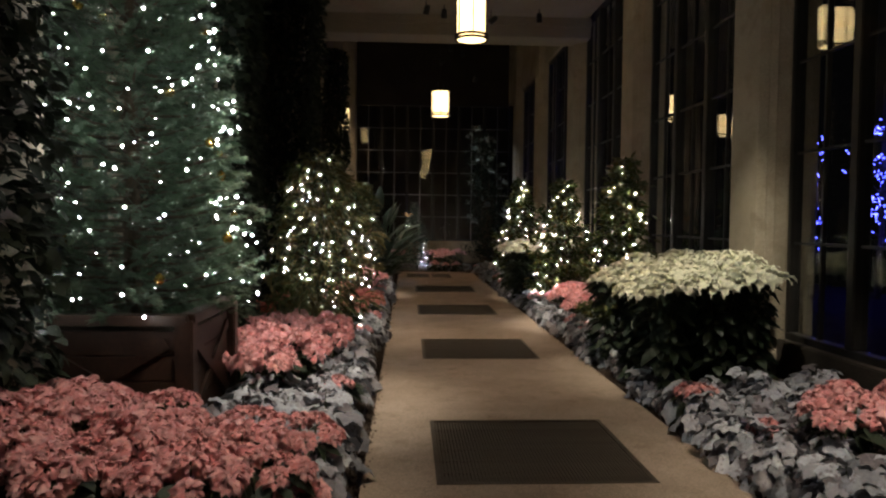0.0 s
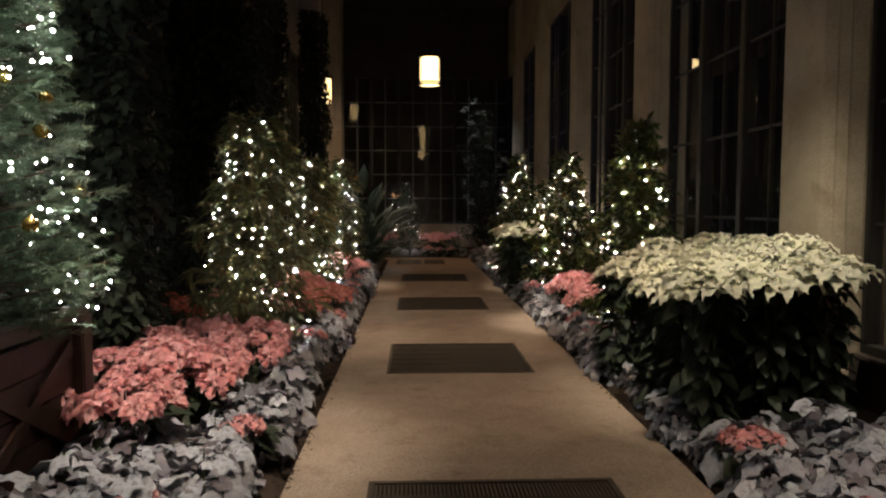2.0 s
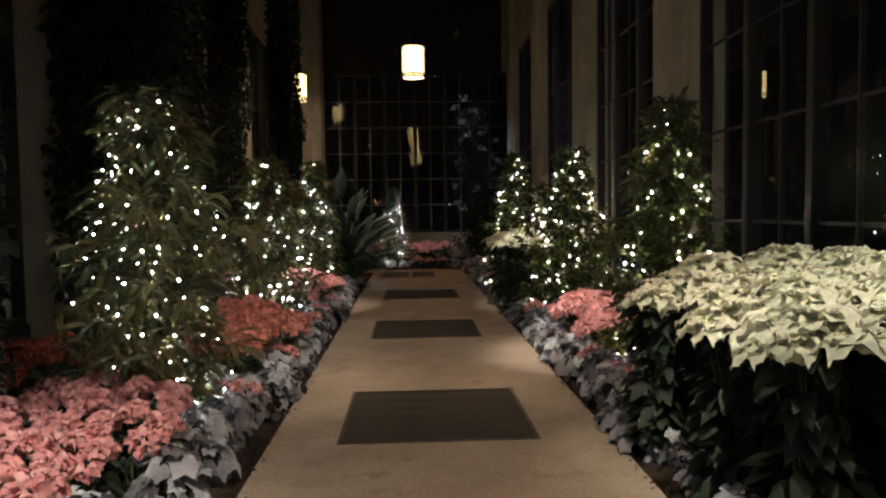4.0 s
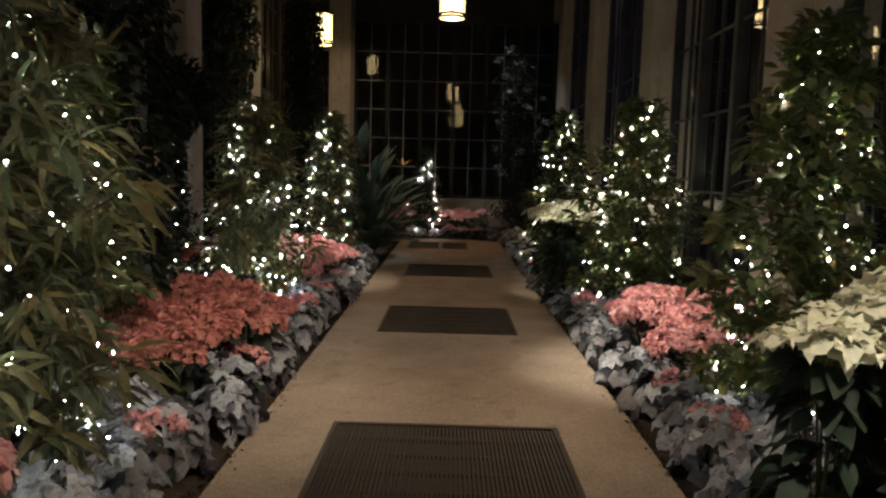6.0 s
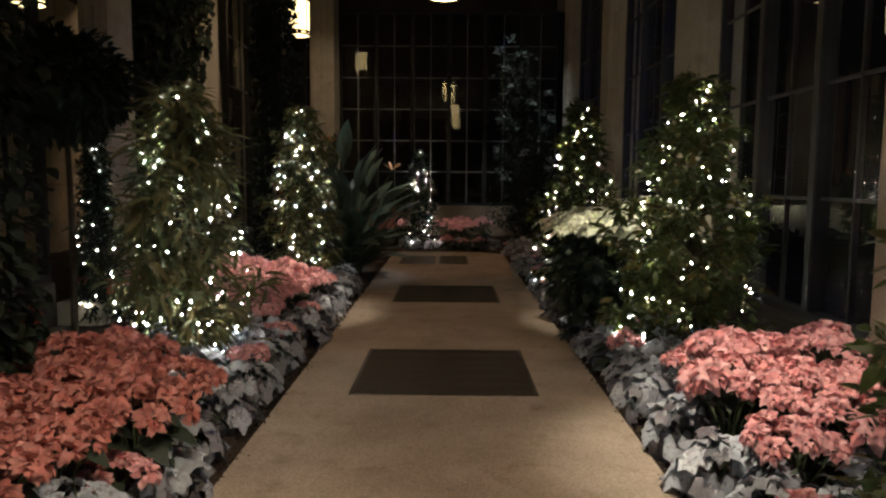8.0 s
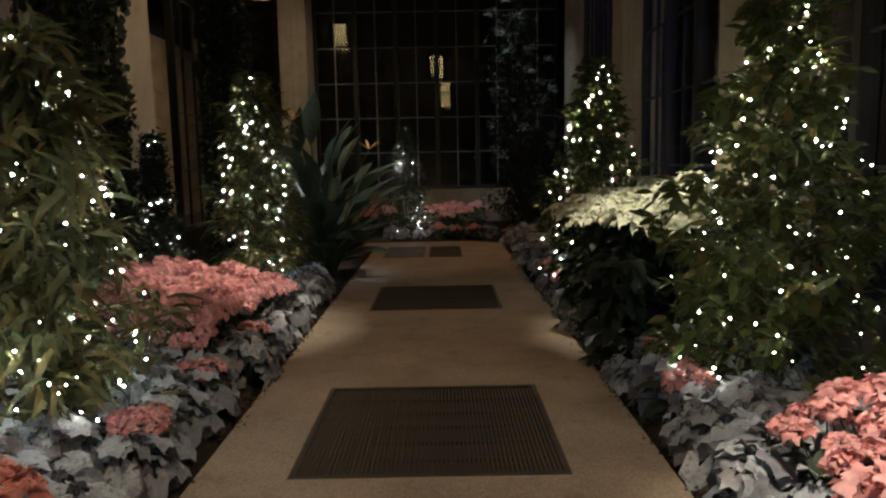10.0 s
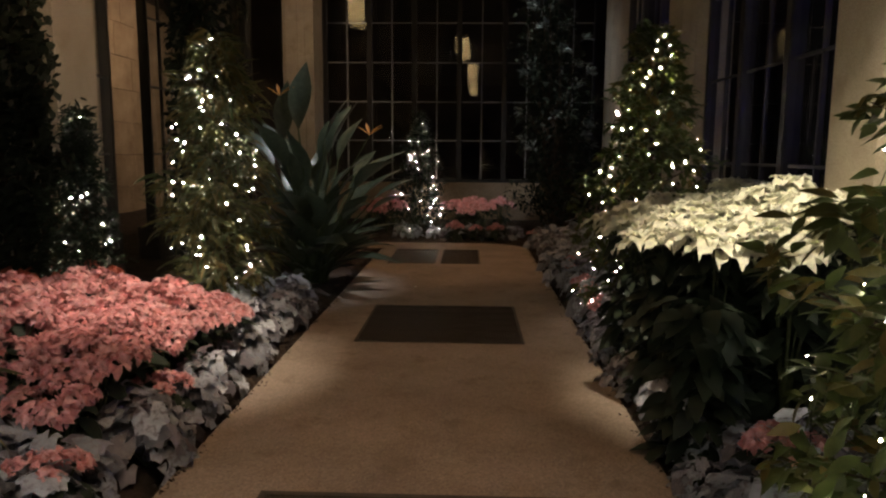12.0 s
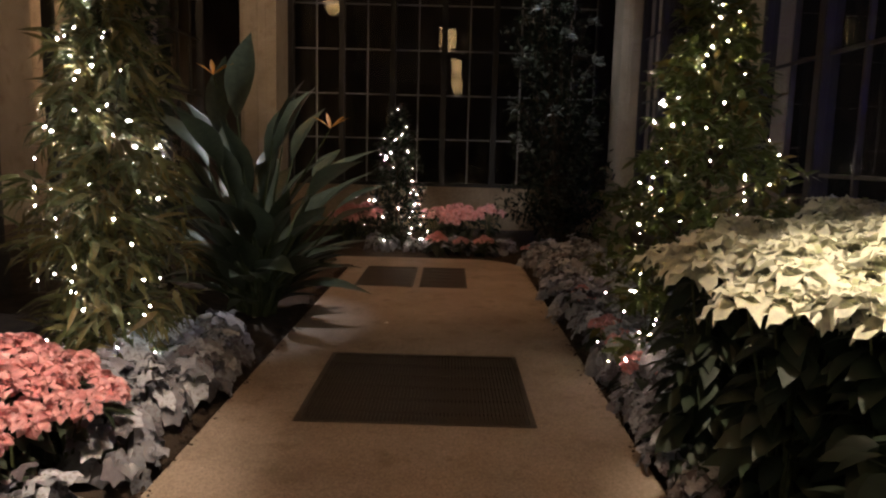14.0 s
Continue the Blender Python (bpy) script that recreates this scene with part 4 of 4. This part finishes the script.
def planter_fir():
    cx, cy = -1.56, 4.76
    w = 0.47
    top = 0.83
    box = empty("planter_box", pose(cx, cy, bed_height(cx, cy)), "large dark red-brown wooden planter box with panelled sides", "planter")
    zt = top - bed_height(cx, cy)
    board = box_mesh("board", -w + 0.05, w - 0.05, -0.02, 0.02, 0.002, (zt - 0.14) / 4 - 0.002, M_BOX, 0.004)
    sm = box_mesh("side_panel", -w + 0.05, w - 0.05, 0.022, 0.03, 0.08, zt - 0.06, M_BOX)
    xm = bmesh.new()
    for s in (-1, 1):
        bmesh.ops.create_cube(xm, size=1, matrix=Matrix.Translation((0, 0, zt * 0.5)) @ Matrix.Rotation(s * math.atan2(zt - 0.2, 2 * w - 0.1), 4, "Y") @ Matrix.Diagonal((math.hypot(zt - 0.25, 2 * w - 0.2), 0.02 + 0.004 * s, 0.06, 1)))
    xb = bm_mesh("cross_brace", xm, M_BOX)
    post = box_mesh("corner_post", -0.05, 0.05, -0.05, 0.05, -0.05, zt, M_BOX, 0.008)
    rail = box_mesh("top_rail", -w - 0.02, w + 0.02, -0.05, 0.05, zt - 0.03, zt + 0.03, M_BOX, 0.008)
    for k in range(4):
        r = pose(0, 0, 0, 0, 0, 90 * k)
        panel = part("side_panel", sm, box, m=r @ pose(0, -w + 0.02, 0))
        for i in range(4):
            part("board", board, panel, m=pose(0, 0, 0.08 + i * (zt - 0.14) / 4))
        part("cross_brace", xb, box, m=r @ pose(0, -w - 0.012, 0))
        part("corner_post", post, box, m=r @ pose(-w, -w, 0))
        part("top_rail", rail, box, m=r @ pose(0, -w - (0.003 if k % 2 else 0), 0.003 * (k % 2)))
    part("soil", box_mesh("soil", -w + 0.04, w - 0.04, -w + 0.04, w - 0.04, zt - 0.3, zt - 0.06, M_SOIL), box)
    # the fir
    rng = random.Random(31)
    h, rad = 3.75, 0.77
    tree = empty("fir_tree", pose(cx, cy, top - 0.07), "large decorated fir with white lights and gold baubles", "tree")
    limbs = [tube([(0, 0, 0), (0, 0, h * 0.5), (0, 0, h)], (0.06, 0.04, 0.01), 8)]
    sprays = []
    for i in range(240):
        t = ((i + rng.random()) / 240) ** 1.15
        a = i * 2.4
        r = rad * ((1 - t) ** 0.8 + 0.03) * rng.uniform(0.75, 1.08)
        s = Vector((0, 0, h * t + 0.05))
        e = Vector((r * math.cos(a), r * math.sin(a), h * t + 0.05 + 0.12 * r))
        mid = (s + e) / 2 + Vector((0, 0, -0.05 * r))
        limbs.append(tube([s, mid, e], (0.012, 0.008, 0.003), 4))
        sprays.append((s, mid, e))
    part("trunk", mesh_of("trunk", *join(*limbs), M_BARK), tree)
    sprig_pieces = []
    for i in range(9):
        for sd in (-1, 1):
            nv, nf = blade(0.032, 0.006, 0.1, 0, (0.8, 1.0, 0.0))
            q = np.array(place((0, 0.012 * i, 0), (sd, 0.9, rng.uniform(-0.3, 0.4))))
            sprig_pieces.append(((q @ np.c_[nv, np.ones(len(nv))].T).T[:, :3], nf))
    v, f = join(*sprig_pieces)
    sprig = (np.array(v), f)
    ms = []
    for _ in range(7500):
        s, mid, e = rng.choice(sprays)
        u = rng.uniform(0.25, 1.05)
        p = (s.lerp(mid, u * 2) if u < 0.5 else mid.lerp(e, u * 2 - 1)) + Vector((rng.gauss(0, 0.03), rng.gauss(0, 0.03), rng.gauss(0, 0.02)))
        d = Vector((p.x, p.y, 0)).normalized() + Vector((rng.uniform(-0.8, 0.8), rng.uniform(-0.8, 0.8), rng.uniform(-0.4, 0.5)))
        ms.append(place(p, d, rng.uniform(0.8, 1.4), rng.uniform(-1, 1)))
    part("crown", scatter("crown", sprig, ms, M_FIR, False), tree)
    sp = []
    for _ in range(390):
        t = rng.random() ** 1.3 * 0.96
        a = rng.uniform(0, 6.283)
        r = rad * ((1 - t) ** 0.8 + 0.03) * rng.uniform(0.85, 1.06)
        sp.append((r * math.cos(a), r * math.sin(a), h * t + 0.1))
    light_string(sp, M_BULB_COOL, "cool white fairy lights covering a large fir", pose(cx, cy, top - 0.07), 1.3)
    ball = lathe("bauble", [(0.0, -0.045), (0.025, -0.038), (0.042, -0.015), (0.045, 0.0), (0.042, 0.015), (0.025, 0.038), (0.01, 0.045), (0.01, 0.055), (0.0, 0.055)], M_GOLD, 12)
    for _ in range(34):
        t = rng.random() ** 1.3 * 0.93
        a = rng.uniform(0, 6.283)
        r = rad * ((1 - t) ** 0.8 + 0.03) * rng.uniform(0.8, 0.98)
        part("bauble", ball, tree, "gold bauble", m=pose(r * math.cos(a), r * math.sin(a), h * t + 0.04) @ Matrix.Scale(0.7, 4))


planter_fir()


# ---- climbers on piers, topiary, tall plants ----
def climber(spec, seed, n=10500, x_in=0.16, ynear=0.5, x_out=-0.85, front=0.72):
    """Leaves over the near and inner faces of a left pier."""
    rng = random.Random(seed)
    face, yfar, width = spec
    y0 = yfar - width
    ob = empty("climbing_fig", pose(face, y0, 0), "dark green climbing fig covering a stone pier", "climber")
    lf = blade(0.085, 0.062, 0.25, 0.2, (0.3, 1.0, 0.75, 0.0))
    ms = []
    stems = []
    for i in range(26):
        x = rng.uniform(x_out + 0.1, 0.04)
        pts = [(x + 0.04 * math.sin(k * 1.3 + i), -0.2 + rng.uniform(-0.02, 0.02), -0.1 + k * 0.75) for k in range(8)]
        stems.append(tube(pts, [0.014 - 0.0012 * k for k in range(8)], 5))
    part("woody_stem", mesh_of("woody_stem", *join(*stems), M_BARK), ob)["kind"] = "stuff"
    for _ in range(n):
        z = rng.uniform(0, 5.2)
        bulge = 0.10 * noise.noise((seed, z * 1.2, 0.5)) + 0.06 * noise.noise((seed + 3, z * 4.0, 1.5))
        u = rng.random()
        if u < front:
            p = (rng.uniform(x_out, x_in + bulge), -rng.uniform(0.16, 0.34 + bulge), z)
            d = (rng.uniform(-0.6, 0.6), -rng.uniform(0.2, 1), rng.uniform(-1.0, 0.3))
        else:
            p = (rng.uniform(0.02, x_in + bulge), rng.uniform(-0.3, ynear), z)
            d = (rng.uniform(0.2, 1), rng.uniform(-0.6, 0.6), rng.uniform(-1.0, 0.3))
        ms.append(place(p, d, rng.uniform(0.6, 1.3), rng.uniform(-0.6, 0.6)))
    part("foliage", scatter("foliage", lf, ms, M_IVY), ob)


climber(LEFT_PIERS[1], 41)
climber(LEFT_PIERS[2], 42, x_in=0.12, ynear=0.4)
climber(LEFT_PIERS[3], 44, ynear=0.62)
climber(LEFT_PIERS[5], 43, 8000, x_in=0.14, front=1.0)
climber(LEFT_PIERS[6], 45, 5000, x_in=0.11, ynear=0.5, x_out=-0.36)


def ball_topiary(x, y, z, r):
    rng = random.Random(51)
    ob = empty("ball_topiary", pose(x, y, bed_height(x, y)), "dark round-headed standard tree on a thin bare stem", "topiary")
    zc = z - bed_height(x, y)
    part("trunk", mesh_of("trunk", *tube([(0, 0, -0.05), (0.02, 0, zc * 0.5), (0, 0, zc)], (0.03, 0.024, 0.018), 8), M_BARK), ob)
    lf = blade(0.085, 0.04, 0.3, 0.2, (0.2, 1.0, 0.8, 0.0))
    ms = []
    for _ in range(3600):
        d = Vector((rng.gauss(0, 1), rng.gauss(0, 1), rng.gauss(0, 1))).normalized()
        rr = r * (rng.random() ** 0.35) * (1 + 0.22 * noise.noise(d * 2.2))
        p = d * rr
        p.z *= 0.82
        ms.append(place(p + Vector((0, 0, zc)), d + Vector((rng.uniform(-0.7, 0.7), rng.uniform(-0.7, 0.7), rng.uniform(-0.9, 0.3))), rng.uniform(0.7, 1.3), rng.uniform(-1, 1)))
    part("crown", scatter("crown", lf, ms, M_IVY), ob)


ball_topiary(-1.85, 11.6, 2.0, 0.46)


def bird_of_paradise(x, y):
    rng = random.Random(61)
    ob = empty("bird_of_paradise", pose(x, y, bed_height(x, y)), "large bird-of-paradise plant with glossy dark paddle leaves", "plant")
    blades = [blade(l, w, c, 0.35, (0.12, 0.55, 0.85, 1.0, 0.95, 0.7, 0.35, 0.0)) for l, w, c in ((0.54, 0.18, 0.2), (0.62, 0.20, 0.40), (0.46, 0.16, 0.14))]
    for b in range(len(blades)):
        blades[b] = mesh_of("leaf", blades[b][0], blades[b][1], M_PADDLE, True)
    for i in range(135):
        a = i * 2.4 + rng.uniform(-0.3, 0.3)
        low = i % 5 < 2
        if low:
            lean, ln = rng.uniform(0.3, 0.85), rng.uniform(0.1, 0.55)
        else:
            lean = rng.uniform(0.05, 0.76)
            ln = rng.uniform(0.3, 1.62) * (1 - 0.5 * lean)
        s = Vector((0.14 * math.cos(a) * rng.random(), 0.14 * math.sin(a) * rng.random(), 0))
        e = s + Vector((math.cos(a) * lean * ln, math.sin(a) * lean * ln, ln * (1 - 0.35 * lean)))
        mid = (s + e) / 2 + Vector((-0.05 * math.cos(a), -0.05 * math.sin(a), 0.03))
        me = mesh_of("stalk", *tube([s, mid, e], (0.014, 0.011, 0.007), 5), M_STEM)
        stalk = part("stalk", me, ob)
        d = Vector((math.cos(a) * (0.25 + lean * 1.1), math.sin(a) * (0.25 + lean * 1.1), 1.05 - lean * 0.75))
        part("leaf", blades[i % 3], stalk, m=place(e, d, (0.6 if low else 1.0) * rng.uniform(0.8, 1.1) + 0.12 * ln, rng.uniform(-0.5, 0.5)))
    for p, k in (((-0.06, -0.3, 1.52), 1), ((-0.22, -0.25, 1.4), 0)):
        stalk = part("stalk", mesh_of("stalk", *tube([(0, 0, 0), (p[0] * 0.5, p[1] * 0.4, p[2] * 0.5), p], (0.014, 0.011, 0.008), 5), M_STEM), ob)
        part("leaf", blades[k], stalk, m=place(p, (0.02, 0.1, 1), 1.1, 0.2))
    sep = mesh_of("flower", *[q for q in blade(0.17, 0.035, 0.1, 0.4)], M_ORANGE, True)
    for p in ((-0.26, -0.2, 1.82), (0.58, -0.1, 1.46)):
        part("flower_stalk", mesh_of("flower_stalk", *tube([(0, 0, 0), (p[0] * 0.4, p[1] * 0.4, p[2] * 0.6), p], (0.01, 0.009, 0.007), 5), M_STEM), ob)
        for k in range(4):
            part("flower", sep, ob, "orange flower", m=place(p, (math.cos(k * 0.9), 0.5 * math.sin(k * 0.9), 0.7), 1, 0))


bird_of_paradise(-0.45, 16.35)


def tall_shrub(x, y):
    """Broad below, drawn out to a leaning tip; lit sprigs at its limb ends coloured paler."""
    rng = random.Random(71)
    ob = empty("tall_shrub", pose(x, y, bed_height(x, y)), "tall shrub coloured dark inside, with grey-green sprigs paled as if lit, against the end window", "shrub")
    limbs, dark, pale = [], [], []
    lf = blade(0.10, 0.042, 0.3, 0.2, (0.15, 1.0, 0.8, 0.0))
    for i in range(64):
        a = i * 2.4 + rng.uniform(-0.4, 0.4)
        h = 0.5 + 3.55 * ((i + rng.random()) / 64) ** 1.25
        r = (0.78 * (1 - h / 4.3) ** 0.62 + 0.1) * rng.uniform(0.55, 1.1)
        lean = -0.34 * (h / 4.1) ** 1.5
        e = Vector((lean + r * math.cos(a), 0.75 * r * math.sin(a), h))
        mid = Vector((0.8 * lean + 0.4 * r * math.cos(a), 0.3 * r * math.sin(a), h * 0.72))
        limbs.append(tube([(0.05 * math.cos(a), 0.05 * math.sin(a), -0.05), mid, e], (0.02, 0.013, 0.004), 5))
        for _ in range(75):
            p = mid.lerp(e, rng.uniform(-0.25, 0.95)) + Vector((rng.gauss(0, 0.10), rng.gauss(0, 0.10), rng.gauss(0, 0.09)))
            p.z = max(p.z, 0.1)
            dark.append(place(p, (rng.uniform(-1, 1), rng.uniform(-1, 1), rng.uniform(-0.8, 0.6)), rng.uniform(0.6, 1.2), rng.uniform(-0.8, 0.8)))
        if h > 1.3 and rng.random() < 0.6:
            for _ in range(20):
                d = Vector((math.cos(a), math.sin(a), 0.5)) + Vector((rng.uniform(-1, 1), rng.uniform(-1, 1), rng.uniform(-0.7, 0.7)))
                pale.append(place(e + 0.05 * d, d, rng.uniform(0.7, 1.3), rng.uniform(-0.8, 0.8)))
    part("trunk", mesh_of("trunk", *join(*limbs), M_BARK), ob)
    # dark inside, pale tips: how light falls is put into two leaf colours
    part("crown", scatter("crown", lf, dark, M_IVY), ob)
    part("sprig", scatter("sprig", lf, pale, M_SHRUB_LIT), ob, "grey-green leaf sprigs coloured pale as if lit")["kind"] = "stuff"


tall_shrub(2.5, 20.2)


# blue-lit tree outside the right-hand windows, and a narrow stand-in for its reflected strip
def blue_tree(x, y, height, radius, bulbs, seed):
    rng = random.Random(seed)
    ob = empty("garden_tree", pose(x, y, bed_height(x, y)), "bare garden tree outside wound with deep blue lights", "tree")
    limbs, sp = [], []
    for i in range(40):
        a = rng.uniform(0, 6.283)
        z0 = rng.uniform(0.9, height * 0.8)
        r = radius * rng.uniform(0.4, 1.0)
        e = Vector((r * math.cos(a), r * math.sin(a), min(height, z0 + r * rng.uniform(0.2, 0.9))))
        s = Vector((0, 0, z0))
        limbs.append(tube([s, (s + e) / 2 + Vector((0, 0, 0.05)), e], (0.02, 0.012, 0.004), 4))
        for _ in range(bulbs // 40):
            p = s.lerp(e, rng.uniform(0.3, 1)) + Vector((rng.gauss(0, 0.03), rng.gauss(0, 0.03), rng.gauss(0, 0.03)))
            sp.append(tuple(p))
    limbs.append(tube([(0, 0, -0.1), (0.02, 0, height * 0.5), (0, 0, height)], (0.06, 0.04, 0.01), 7))
    part("trunk", mesh_of("trunk", *join(*limbs), M_BARK), ob)
    bm = bmesh.new()
    bmesh.ops.create_icosphere(bm, subdivisions=1, radius=0.012)
    bm.verts.ensure_lookup_table()
    ball = (np.array([v.co[:] for v in bm.verts]), [tuple(v.index for v in f.verts) for f in bm.faces])
    bm.free()
    me = scatter("blue_lights", ball, [Matrix.Translation(p) for p in sp], M_BULB_BLUE)
    tagged(new("blue_lights", me), "deep blue fairy lights on a garden tree outside", "string lights", kind="stuff").matrix_basis = pose(x, y, bed_height(x, y))


blue_tree(8.25, 12.0, 3.7, 0.7, 280, 81)
# narrow second tree, added for a blue strip read as the first one's reflection
blue_tree(7.1, 12.1, 3.6, 0.16, 40, 82)

# crumbs of bark mulch along both edges of the path
def mulch():
    rng = random.Random(91)
    chip = (np.array([(-0.5, -0.3, 0), (0.4, -0.35, 0), (0.55, 0.25, 0), (-0.35, 0.4, 0), (-0.3, -0.15, 0.35), (0.3, 0.1, 0.45)]),
            [(0, 1, 5, 4), (1, 2, 5), (2, 3, 4, 5), (3, 0, 4)])
    ms = []
    for i in range(5200):
        y = rng.uniform(2.0, PATH_END - 0.6)
        side = rng.random() < 0.5
        drift = 0.035 * noise.noise((y * 1.3, 4.0 * side, 0.7)) + 0.025 * noise.noise((y * 5.0, 4.0 * side, 2.7))
        d = rng.gauss(-0.035, 0.03) + drift
        x = PATH_L + d if side else PATH_R - d
        z = 0.001 if PATH_L < x < PATH_R else bed_height(x, y)
        size = rng.uniform(0.008, 0.024) * (0.7 if z == 0.001 else 1.3)
        ms.append(Matrix.Translation((x, y, z)) @ Matrix.Rotation(rng.uniform(0, 6.28), 4, "Z") @ Matrix.Scale(size, 4))
    tagged(new("bark_mulch", scatter("bark_mulch", chip, ms, M_SOIL, False)), "dark brown crumbs of bark mulch along the path edges", "mulch", kind="stuff")


mulch()

# fallen petals on the path
PETAL = mesh_of("petal", *blade(0.06, 0.045, 0.1, 0.3), M_PETAL, True)
for x, y, a in ((0.59, 16.2, 0.7),):
    ob = new("petal", PETAL)
    ob.matrix_basis = pose(x, y, 0.006, 0, 0, math.degrees(a))
    tagged(ob, "small pale fallen petal on the path", "petal")
